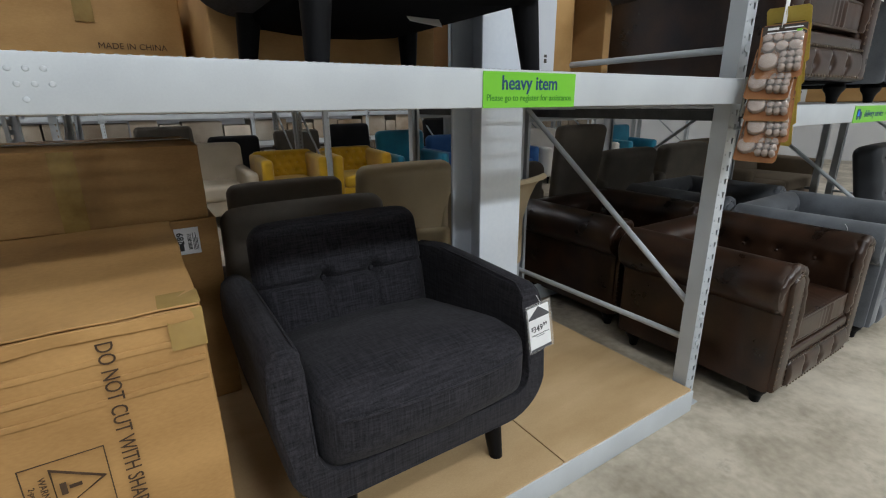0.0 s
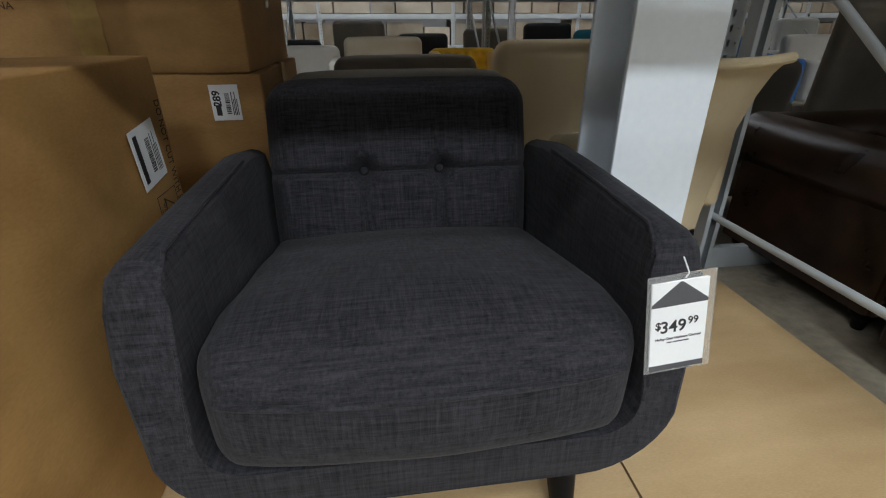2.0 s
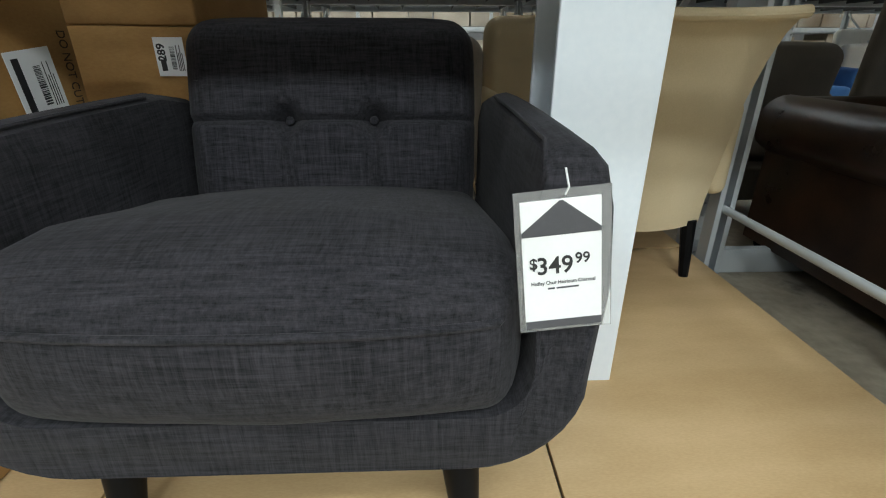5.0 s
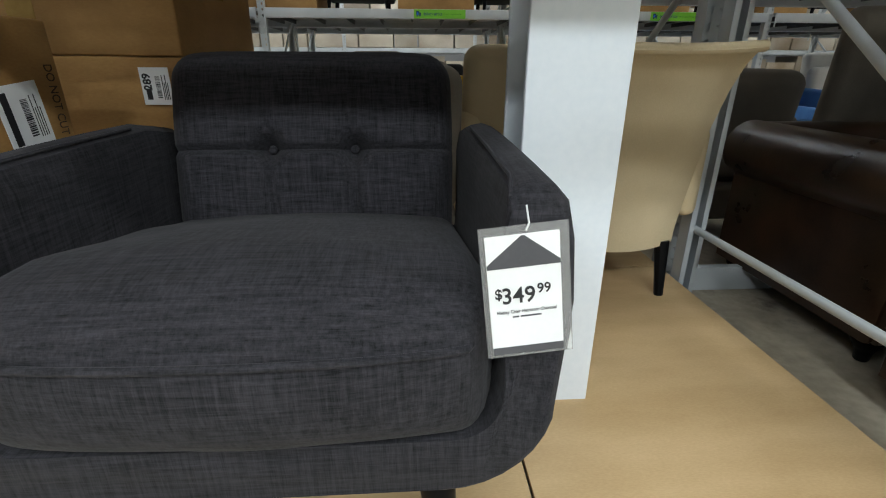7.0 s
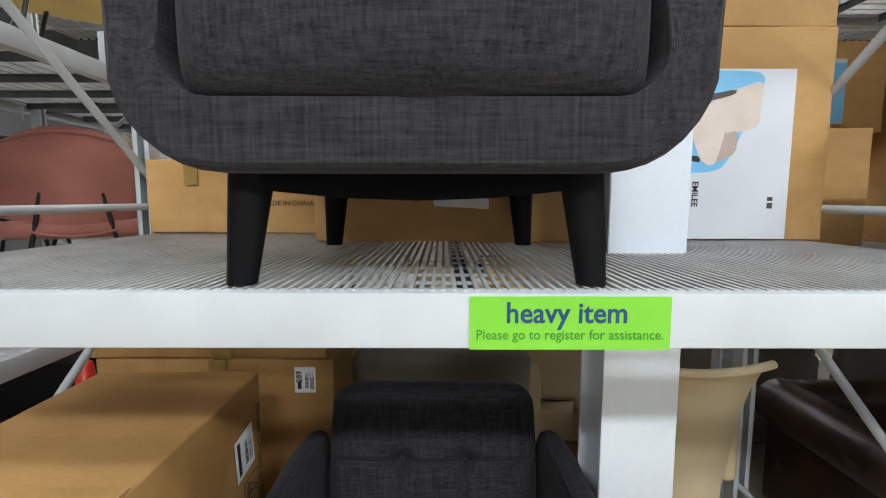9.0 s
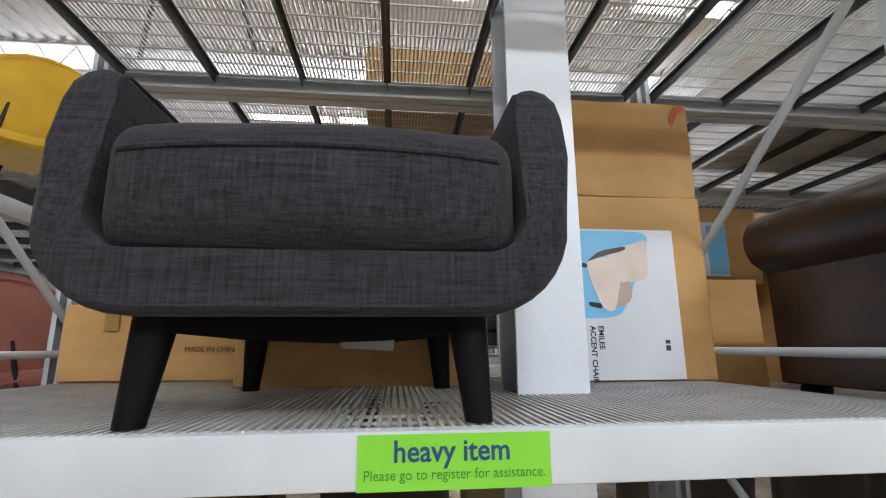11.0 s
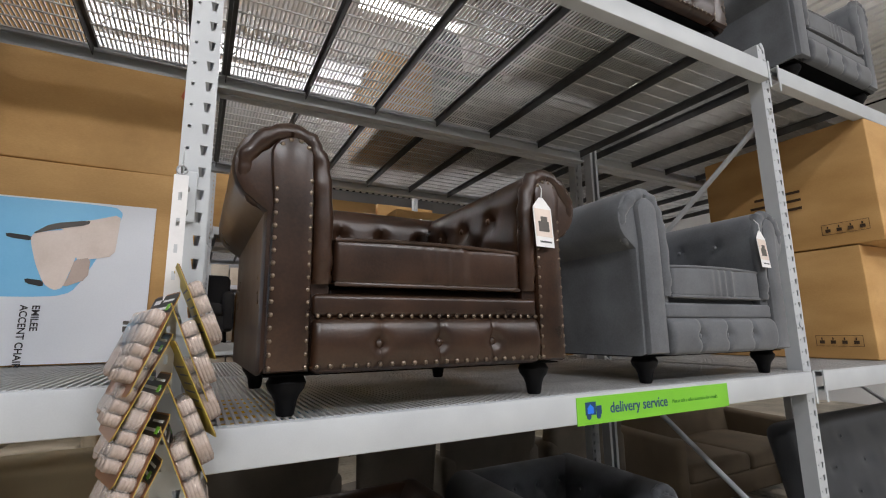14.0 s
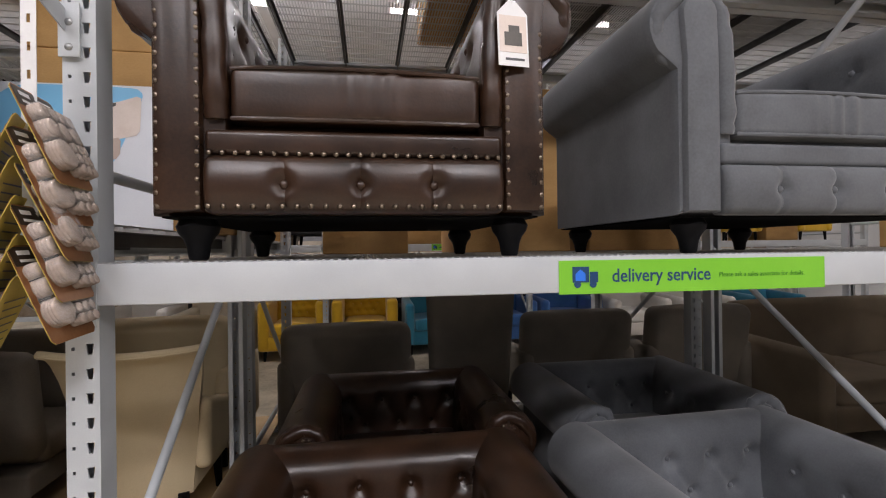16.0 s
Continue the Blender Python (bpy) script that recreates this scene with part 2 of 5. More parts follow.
M_STRIP = material("white_plastic", (0.72, 0.72, 0.72), (0.8, 0.8, 0.8), 0.3, scale=14, bump=0.05)
M_CLEAR = clear_plastic("clear_sleeve")
M_RED = material("red_stain", rgb("b8653c"), rgb("c4593c"), 0.6, scale=30, bump=0)
M_REDCLOTH = material("red_plastic", rgb("c22d1c"), rgb("d93f2b"), 0.4, scale=10, bump=0.02)
M_GLOW = glow("lamp_diffuser", (1.0, 0.98, 0.95), 9.0)
M_WHITEMETAL = material("white_metal", (0.7, 0.7, 0.7), (0.76, 0.76, 0.76), 0.4, scale=8, bump=0.02)


# ---- mesh helpers ----
def part(name, bm, mat, parent, label="", smooth=True):
    """One bmesh as one mesh object under a thing or a part."""
    if isinstance(bm, bmesh.types.BMesh):
        me = bpy.data.meshes.new(name)
        bmesh.ops.recalc_face_normals(bm, faces=bm.faces)
        bm.to_mesh(me)
        bm.free()
        me.materials.append(mat)
        for p in me.polygons:
            p.use_smooth = smooth
        if smooth:
            me.set_sharp_from_angle(angle=radians(38))
    else:
        me = bm
    ob = new(name, me)
    ob.parent = parent
    if label:
        tagged(ob, label)
    return ob


def thing(name, m, label, category, group="", kind=""):
    e = new(name)
    e.empty_display_size = 0.1
    e.matrix_basis = m
    return tagged(e, label, category, group, kind)


def solid(name, bm, mat, label="", category="", kind="structure", smooth=False):
    """A mesh that is a thing of its own."""
    return tagged(part(name, bm, mat, None, "", smooth), label, category, "", kind)


def box(bm, x0, x1, y0, y1, z0, z1, m=None):
    vs = [bm.verts.new((x, y, z)) for x in (x0, x1) for y in (y0, y1) for z in (z0, z1)]
    for f in ((0, 1, 3, 2), (4, 6, 7, 5), (0, 4, 5, 1), (2, 3, 7, 6), (0, 2, 6, 4), (1, 5, 7, 3)):
        bm.faces.new([vs[i] for i in f])
    if m is not None:
        for v in vs:
            v.co = m @ v.co
    return bm


def boxes(*rows):
    bm = bmesh.new()
    for r in rows:
        box(bm, *r)
    return bm


def grid_axis(h, r, k):
    e = [1.0, 0.577, 0.268]
    return [-(h - r) - a * r for a in e] + [-(h - r) + 2 * (h - r) * i / k for i in range(k + 1)] + [(h - r) + a * r for a in reversed(e)]


def rbox(hx, hy, hz, r, k=(4, 4, 4), shape=None, centre=(0, 0, 0), bm=None):
    """A rounded box of half sizes hx, hy, hz. shape: moves each point."""
    bm = bm or bmesh.new()
    r = min(r, hx * 0.98, hy * 0.98, hz * 0.98)
    h = (hx, hy, hz)
    ax = [grid_axis(h[i], r, k[i]) for i in range(3)]
    seen = {}

    def vert(p):
        key = tuple(round(c, 5) for c in p)
        if key not in seen:
            inner = Vector([max(-(h[i] - r), min(h[i] - r, p[i])) for i in range(3)])
            d = Vector(p) - inner
            q = inner + d.normalized() * r if d.length > 1e-9 else inner
            if shape:
                q = shape(q)
            seen[key] = bm.verts.new(q + Vector(centre))
        return seen[key]
    for a in range(3):
        u, v = (a + 1) % 3, (a + 2) % 3
        for s in (-1, 1):
            for i in range(len(ax[u]) - 1):
                for j in range(len(ax[v]) - 1):
                    quad = []
                    for di, dj in ((0, 0), (1, 0), (1, 1), (0, 1)):
                        p = [0, 0, 0]
                        p[a], p[u], p[v] = s * h[a], ax[u][i + di], ax[v][j + dj]
                        quad.append(vert(p))
                    if s < 0:
                        quad.reverse()
                    if len(set(quad)) == 4:
                        try:
                            bm.faces.new(quad)
                        except ValueError:
                            pass
    return bm


def loft(rings, bm=None, caps=True):
    """Skin over rings of points of one count."""
    bm = bm or bmesh.new()
    rows = [[bm.verts.new(p) for p in ring] for ring in rings]
    n = len(rows[0])
    for a, b in zip(rows, rows[1:]):
        for i in range(n):
            bm.faces.new((a[i], a[(i + 1) % n], b[(i + 1) % n], b[i]))
    if caps:
        bm.faces.new(rows[0][::-1])
        bm.faces.new(rows[-1])
    return bm


def tube(pts, r, n=8, bm=None, closed=False):
    """A round bar along points; r may be one number or one for each point."""
    bm = bm or bmesh.new()
    pts = [Vector(p) for p in pts]
    rings, m, side = [], len(pts), None
    for i, p in enumerate(pts):
        a = pts[(i - 1) % m] if closed or i else p
        b = pts[(i + 1) % m] if closed or i < m - 1 else p
        t = (b - a).normalized()
        if side is None:
            side = t.cross(Vector((0, 0, 1)))
            if side.length < 0.1:
                side = t.cross(Vector((0, 1, 0)))
        side = (side - t * side.dot(t)).normalized()
        up = side.cross(t)
        rad = r[i] if isinstance(r, (list, tuple)) else r
        rings.append([p + (side * math.cos(6.2832 * j / n) + up * math.sin(6.2832 * j / n)) * rad for j in range(n)])
    if closed:
        return loft(rings + [rings[0]], bm, False)
    return loft(rings, bm)


def lathe(profile, n=20, centre=(0, 0, 0), bm=None):
    """Rings of (radius, height) turned about an upright axis."""
    c = Vector(centre)
    return loft([[c + Vector((r * math.cos(6.2832 * j / n), r * math.sin(6.2832 * j / n), z)) for j in range(n)] for r, z in profile], bm)


def panel(pts, y0, y1, bm=None):
    """A flat plate with an outline in x and z, from y0 to y1."""
    return loft([[Vector((x, y0, z)) for x, z in pts], [Vector((x, y1, z)) for x, z in pts]], bm)


def dome(r, h, n=8):
    """A low round head that faces -y."""
    return loft([[Vector((a * r * math.cos(6.2832 * j / n), -b * h, a * r * math.sin(6.2832 * j / n))) for j in range(n)] for a, b in ((1, 0), (0.8, 0.6), (0.35, 1.0))])


def mesh_of(name, bm, mat):
    me = bpy.data.meshes.new(name)
    bmesh.ops.recalc_face_normals(bm, faces=bm.faces)
    bm.to_mesh(me)
    bm.free()
    me.materials.append(mat)
    for p in me.polygons:
        p.use_smooth = True
    return me


def words(text, size, mat, parent, m, align="LEFT", name="lettering", bold=0.0, stretch=1.0, length=0.0):
    """Lettering in the built-in font as a thin mesh. m: its pose in the thing, letters in x and y, facing z."""
    cu = bpy.data.curves.new("letters", "FONT")
    cu.body, cu.size, cu.align_x, cu.align_y = text, size, align, "CENTER"
    cu.extrude, cu.offset, cu.resolution_u = 0.0004, bold, 3
    tmp = bpy.data.objects.new("letters", cu)
    scene.collection.objects.link(tmp)
    bpy.context.view_layer.update()
    me = bpy.data.meshes.new_from_object(tmp.evaluated_get(bpy.context.evaluated_depsgraph_get()))
    bpy.data.objects.remove(tmp)
    me.materials.clear()
    me.materials.append(mat)
    if length:
        xs = [v.co.x for v in me.vertices]
        stretch = length / (max(xs) - min(xs))
    ob = new(name, me)
    ob.parent = parent
    ob.matrix_basis = m @ Matrix.Diagonal((stretch, 1, 1, 1))
    return ob


def front(x, y, z, spin=0):
    """A pose for lettering on a face that looks towards -y."""
    return pose(x, y, z, 90, 0, 0) @ pose(0, 0, 0, 0, 0, spin)


def gauss(d2, s):
    return math.exp(-d2 / (2 * s * s))


# ---- the hall ----
solid("floor", boxes((-9, 13, -9, 13, -0.2, 0.0)), M_CONCRETE, "bare concrete warehouse floor with worn patches", "floor")
solid("wall_south", boxes((-9, 13, -9.2, -9, 0, CEILING)), M_WALL, "plain grey painted wall", "wall")
solid("wall_north", boxes((-9, 13, 13, 13.2, 0, CEILING)), M_WALL, "plain grey painted wall", "wall")
solid("wall_west", boxes((-9.2, -9, -9, 13, 0, CEILING)), M_WALL, "plain grey painted wall", "wall")
solid("wall_east", boxes((13, 13.2, -9, 13, 0, CEILING)), M_WALLWHITE, "plain white painted wall", "wall")
bm = bmesh.new()
for i in range(-45, 65):
    box(bm, i * 0.2, i * 0.2 + 0.1, -9, 13, CEILING, CEILING + 0.1)
    box(bm, i * 0.2 + 0.1, i * 0.2 + 0.2, -9, 13, CEILING + 0.04, CEILING + 0.1)
solid("ceiling", bm, M_CEILING, "white corrugated metal roof deck", "ceiling")
bm = bmesh.new()
for y in (-6.2, -2.4, 1.4, 6.4, 11.0):
    box(bm, -9, 13, y - 0.05, y + 0.05, CEILING - 0.42, CEILING - 0.40)
    box(bm, -9, 13, y - 0.05, y + 0.05, CEILING - 0.04, CEILING - 0.005)
    for i in range(-18, 26):
        tube([(i * 0.5, y, CEILING - 0.41), (i * 0.5 + 0.25, y, CEILING - 0.03), (i * 0.5 + 0.5, y, CEILING - 0.41)], 0.012, 5, bm)
solid("roof_joist", bm, M_WHITEMETAL, "white open-web steel roof joists", "joist")

# ceiling fixtures
fixture = None
for ly, xs, power in LAMP_ROWS:
    for lx in xs:
        if fixture is None:
            fixture = thing("ceiling_light", pose(lx, ly, CEILING - DROP), "white hanging linear ceiling light that is switched on", "ceiling light", "ceiling lights")
            part("housing", boxes((-0.65, 0.65, -0.13, 0.13, 0.0, 0.05), (-0.65, -0.63, -0.13, 0.13, -0.03, 0), (0.63, 0.65, -0.13, 0.13, -0.03, 0)), M_WHITEMETAL, fixture, smooth=False)
            part("diffuser", boxes((-0.6, 0.6, -0.1, 0.1, -0.018, -0.002)), M_GLOW, fixture, "glowing white diffuser", smooth=False)
            for sx in (-0.49, 0.49):
                part("stem", boxes((sx - 0.01, sx + 0.01, -0.01, 0.01, 0.05, DROP)), M_WHITEMETAL, fixture, smooth=False)
        else:
            copy_thing(fixture, pose(lx, ly, CEILING - DROP))

# the building's column, that stands inside the rack
bm = rbox(0.097, 0.0065, CEILING / 2, 0.003, (1, 1, 4), centre=(1.129, 1.3565, CEILING / 2))
rbox(0.097, 0.0065, CEILING / 2, 0.003, (1, 1, 4), None, (1.129, 1.5375, CEILING / 2), bm)
box(bm, 1.125, 1.133, 1.3625, 1.5315, 0.0, CEILING)
for x, y in ((1.115, 1.359), (1.137, 1.359), (1.115, 1.535), (1.137, 1.535)):
    tube([(x, y, 0.0), (x, y, CEILING)], 0.005, 6, bm)
solid("column", bm, M_COLUMN, "white painted steel H-section column inside the rack", "column", smooth=True)

# ---- storage racks ----
DEPTH = 1.22
GAP = 0.02


def punched_post(h, slots_left):
    """A channel post, front towards -y, with teardrop slots in one line and small holes in the other."""
    bm = bmesh.new()
    w, d, step = 0.062, 0.06, 0.05
    cols = [(-0.031, -0.004), (-0.004, 0.031)] if not slots_left else [(-0.031, 0.004), (0.004, 0.031)]
    n = int(h / step)
    for c, (xa, xb) in enumerate(cols):
        big = (c == 1) != slots_left
        for i in range(n):
            z0, z1 = i * step, (i + 1) * step
            cx, cz = (xa + xb) / 2, (z0 + z1) / 2
            if big:
                hole = [(cx - 0.004, cz - 0.012), (cx + 0.004, cz - 0.012), (cx + 0.0075, cz + 0.010), (cx - 0.0075, cz + 0.010)]
            else:
                hole = [(cx - 0.003, cz - 0.0035), (cx + 0.003, cz - 0.0035), (cx + 0.003, cz + 0.0035), (cx - 0.003, cz + 0.0035)]
            rim = [(xa, z0), (xb, z0), (xb, z1), (xa, z1)]
            o = [bm.verts.new((x, 0, z)) for x, z in rim]
            a = [bm.verts.new((x, 0, z)) for x, z in hole]
            b = [bm.verts.new((x, 0.0025, z)) for x, z in hole]
            for k in range(4):
                q = (k + 1) % 4
                bm.faces.new((o[k], o[q], a[q], a[k]))
                bm.faces.new((a[k], a[q], b[q], b[k]))
    for s in (-1, 1):
        x = s * w / 2
        box(bm, min(x, x - s * 0.0025), max(x, x - s * 0.0025), 0.0004, d, 0, n * step)
        box(bm, min(x - s * 0.018, x), max(x - s * 0.018, x), d - 0.0025, d, 0, n * step)
    bmesh.ops.remove_doubles(bm, verts=bm.verts, dist=0.0002)
    return bm


POST_MESHES = {}


def post_mesh(h, left):
    key = (round(h, 2), left)
    if key not in POST_MESHES:
        POST_MESHES[key] = mesh_of("post", punched_post(h, left), M_RACK)
        for p in POST_MESHES[key].polygons:
            p.use_smooth = False
    return POST_MESHES[key]


def beam_bm(length, h=0.083, t=0.05, flip=False):
    """A folded channel beam: a smooth outer face and an open inner side with a lip below."""
    k = 0.0035
    prof = [(0.004, -h), (t, -h), (t, -h + 0.012), (t - k, -h + 0.012), (t - k, -h + k), (k, -h + k), (k, -k), (t - 0.018, -k), (t - 0.018, -0.026), (t, -0.026), (t, -0.022), (t - 0.018 + k, -0.022), (t - 0.018 + k, 0.0), (0.004, 0.0), (0.001, -0.0015), (0.0, -0.005), (0.0, -h + 0.005), (0.001, -h + 0.0015)]
    if flip:
        prof = [(t - y, z) for y, z in prof]
    return loft([[Vector((x, y, z)) for y, z in prof] for x in (0.0, length)])


def deck_mesh(length, depth):
    """Welded bar deck: close bars from front to back, wider ones along."""
    bm = bmesh.new()
    x = 0.012
    while x < length - 0.006:
        box(bm, x - 0.003, x + 0.003, 0.0, depth, -0.006, 0.0)
        x += 0.0165
    y = 0.02
    while y < depth:
        box(bm, 0.0, length, y - 0.0032, y + 0.0032, -0.0115, -0.0063)
        y += 0.082
    me = mesh_of("deck", bm, M_DECK)
    for p in me.polygons:
        p.use_smooth = False
    return me


DECKS = {}


def rack(name, m, posts, levels, height, label, depth=DEPTH, braces=True, base_beam=()):
    """A rack run along x: posts at x, levels: for each bay the heights of its shelves."""
    r = thing(name, m, label, "storage rack", "storage racks")
    for i, x in enumerate(posts):
        for y, turn in ((0.035, 0), (depth - 0.035, 180)):
            p = part("post", post_mesh(height, turn == 180), None, r, "grey enamelled post with punched slots")
            p.matrix_basis = pose(x, y, 0, 0, 0, turn)
            part("foot_plate", boxes((x - 0.05, x + 0.05, y - 0.02 if turn == 0 else y - 0.09, y + 0.09 if turn == 0 else y + 0.02, 0, 0.006)), M_RACK, r, smooth=False)
        if braces:
            for (ya, za), (yb, zb) in (((0.03, 0.30), (depth - 0.03, 0.30)), ((0.03, 0.41), (depth - 0.05, 1.27)), ((0.03, 1.44), (depth - 0.03, 1.44)), ((0.03, 2.42), (depth - 0.05, 1.55)), ((0.03, 2.75), (depth - 0.03, 2.75)), ((0.03, 2.85), (depth - 0.05, 3.6))):
                if zb < height and za < height:
                    part("brace", tube([(x, ya, za), (x, yb, zb)], 0.0135, 10), M_RACK, r)
    for i, hs in enumerate(levels):
        x0, x1 = posts[i] + 0.036, posts[i + 1] - 0.036
        for z in hs:
            ln = x1 - x0
            for y in (-0.004, depth - 0.046):
                b = part("beam", beam_bm(ln, flip=y > 0.1), M_RACK, r, "light grey enamelled shelf beam")
                b.location = (x0, y, z)
                for xe in (x0 - 0.002, x1 - 0.012):
                    part("end_plate", boxes((xe, xe + 0.014, y - 0.0035 if y < 0.1 else y + 0.0515, y - 0.0005 if y < 0.1 else y + 0.0545, z - 0.125, z + 0.004)), M_RACK, r, smooth=False)
            n = max(2, round(ln / 0.37))
            for k in range(n + 1):
                xs = x0 + 0.03 + (ln - 0.06) * k / n
                part("deck_support", boxes((xs - 0.002, xs + 0.002, 0.047, depth - 0.047, z - 0.055, z - 0.018), (xs - 0.016, xs + 0.016, 0.047, depth - 0.047, z - 0.0178, z - 0.0155)), M_SUPPORT, r, smooth=False)
            key = (round(ln, 3), round(depth, 3))
            if key not in DECKS:
                DECKS[key] = deck_mesh(ln, depth - 0.024)
            d = part("deck", DECKS[key], None, r, "galvanised bar grating deck")
            d.location = (x0, 0.012, z + 0.002)
            d["kind"] = "stuff"
    for i in base_beam:
        for y in (-0.004, depth - 0.046):
            b = part("base_beam", beam_bm(posts[i + 1] - posts[i] - 0.072, 0.1, flip=y > 0.1), M_RACK, r)
            b.location = (posts[i] + 0.036, y, 0.1)
    return r


RX, RY = -0.44, 0.87
DECK1, DECK2, DECK3 = 1.338, 1.247, 2.635
POSTS = [-0.07, 2.28, 4.60, 6.90]
LEV = [(DECK1, DECK3), (DECK2, DECK3), (DECK2, DECK3)]
front_rack = rack("storage_rack", pose(RX, RY, 0), POSTS, LEV, 2.8, "light grey steel shelf rack with armchairs and boxes", base_beam=(0,))
# pressed dimples in the beam
DIMPLE = mesh_of("dimple", dome(0.0042, 0.0007), M_RACK)
for i in range(7):
    part("dimple", DIMPLE, None, front_rack).location = (0.315 + 0.019 * (i % 3) + 0.006 * (i // 3), -0.004, DECK1 - 0.022 - 0.020 * (i // 3))
rack("storage_rack", pose(RX + POSTS[-1], RY + 2 * DEPTH + GAP, 0, 0, 0, 180), [POSTS[-1] - p for p in reversed(POSTS)], LEV[::-1], 2.8, "light grey steel shelf rack behind the first one", base_beam=(1, 2))
rack("storage_rack", pose(-3.05, 5.4, 0), [0, 2.48, 4.96, 7.44, 9.92, 12.4], [(1.34, 2.6)] * 5, 3.3, "light grey steel shelf rack across the aisle")
rack("storage_rack", pose(-3.05, 5.4 + DEPTH + GAP, 0), [0, 2.48, 4.96, 7.44, 9.92, 12.4], [(1.34, 2.6)] * 5, 3.3, "light grey steel shelf rack across the aisle")
# a rack that stands crosswise
rack("storage_rack", pose(-1.0, 1.15, 0, 0, 0, 90), [0, 2.35, 4.7], [(0.875, 2.12), (0.875, 2.12)], 3.3, "light grey steel shelf rack standing crosswise")

# hardboard sheets over the lowest level
for x0, x1 in ((-0.47, 0.245), (0.25, 1.032), (1.038, 1.79)):
    solid("shelf_board", boxes((x0, x1, RY + 0.002, RY + DEPTH + 0.012, 0.1, 0.11)), M_BOARD, "tan hardboard sheet lying on the lowest shelf", "board", kind="")
for x0, x1 in ((-0.47, 0.6), (0.605, 1.79)):
    solid("shelf_board", boxes((x0, x1, RY + DEPTH + GAP + 0.005, RY + 2 * DEPTH + GAP - 0.01, 0.1, 0.11)), M_BOARD, "tan hardboard sheet lying on the lowest shelf", "board", kind="")


# ---- the charcoal armchair ----
def armchair(m, label):
    t = thing("armchair", m, label, "armchair", "charcoal armchairs")
    W, H0, H1 = 0.438, 0.168, 0.607
    # shell: arms and bottom rail in one U, rounded below
    def u_ring(y, arm_h, grow, thick=0.092):
        out = []
        W2, R = W + grow, 0.15
        for i in range(9):
            a = math.pi * (1.0 + i / 16)
            out.append((-W2 + 0.018 + R + R * math.cos(a), H0 - grow + R + R * math.sin(a)))
        left = [(-W2 + 0.05, arm_h + grow), (-W2 + 0.026, arm_h + grow - 0.008), (-W2 + 0.008, arm_h + grow - 0.028), (-W2, arm_h - 0.07), (-W2 - 0.002, arm_h - 0.15)] + out
        right = [(-x, z) for x, z in reversed(left)]
        r = 0.07
        inner_r = [(W - thick + 0.02, arm_h + grow - 0.004), (W - thick + 0.006, arm_h + grow - 0.014), (W - thick, arm_h - 0.05), (W - thick, arm_h - 0.12)]
        arc = [(W - thick - r + r * math.cos(-math.pi * i / 12), H0 + 0.10 + r + r * math.sin(-math.pi * i / 12)) for i in range(7)]
        inner = inner_r + arc
        inner_all = inner + [(-x, z) for x, z in reversed(inner)]
        return [Vector((x, y + 0.064 * max(0, (z - 0.30) / 0.30) * max(0, 1 - y / 0.5), z)) for x, z in left + right + inner_all]
    rings = [u_ring(0.0, H1 - 0.012, -0.012), u_ring(0.008, H1 - 0.003, -0.003), u_ring(0.022, H1, 0.0)]
    rings += [u_ring(y, H1 + 0.01 * math.sin(y * 3), 0.0) for y in (0.15, 0.3, 0.45, 0.6)]
    rings += [u_ring(0.74, H1 - 0.01, -0.004), u_ring(0.76, H1 - 0.03, -0.02)]
    part("frame", loft(rings), M_CHARCOAL, t)
    for s in (-1, 1):
        pts = [(s * (W - 0.089), 0.008, 0.33), (s * (W - 0.088), 0.041, 0.48), (s * (W - 0.086), 0.071, H1 - 0.02), (s * (W - 0.080), 0.104, H1 - 0.002), (s * (W - 0.080), 0.3, H1 + 0.003), (s * (W - 0.080), 0.55, H1 + 0.005)]
        part("piping", tube(pts, 0.0035, 6), M_CHARCOAL, t)
    # seat cushion with a swelling front
    def puff(p):
        fx, fz = 1 - (p.x / 0.33) ** 2, 1 - (p.z / 0.1) ** 2
        q = p.copy()
        if p.y < 0:
            q.y -= 0.060 * max(0, fx) ** 0.5 * (0.35 + 0.65 * max(0, fz)) * min(1, -p.y / 0.3)
        q.z += (0.03 * max(0, fx) * (1 - (p.y / 0.36) ** 2)) * (1 if p.z > 0 else -0.3)
        q.z += 0.004 * noise.noise(p * 9)
        q.z -= 0.105 * max(0, (p.y + 0.2) / 0.53) * (1 if p.z > 0 else 0.2)
        if p.z < 0 and p.y < 0:
            q.z -= 0.030 * min(1, -p.y / 0.2) * min(1, -p.z / 0.08)
        return q
    cush = part("seat_cushion", rbox(0.338, 0.33, 0.098, 0.055, (16, 14, 5), puff, (0, 0.345, 0.385)), M_CHARCOAL, t)
    for zz, inset in ((0.418, 0.0), (0.318, 0.012)):
        pts = []
        for i in range(25):
            x = -0.318 + 0.636 * i / 24
            fx = max(0, 1 - (x / 0.33) ** 2)
            pts.append((x, 0.345 - 0.33 - 0.060 * fx ** 0.5 * (0.97 if zz > 0.4 else 0.85) + inset * 0.6 + 0.03 * max(0, abs(x) / 0.318 - 0.93) / 0.07 + 0.001, zz + 0.006 * fx))
        part("piping", tube(pts, 0.0058, 8), M_CHARCOAL, cush)
    # backrest with two buttons and a cross seam
    tufts = [(-0.095, 0.012), (0.095, 0.012)]
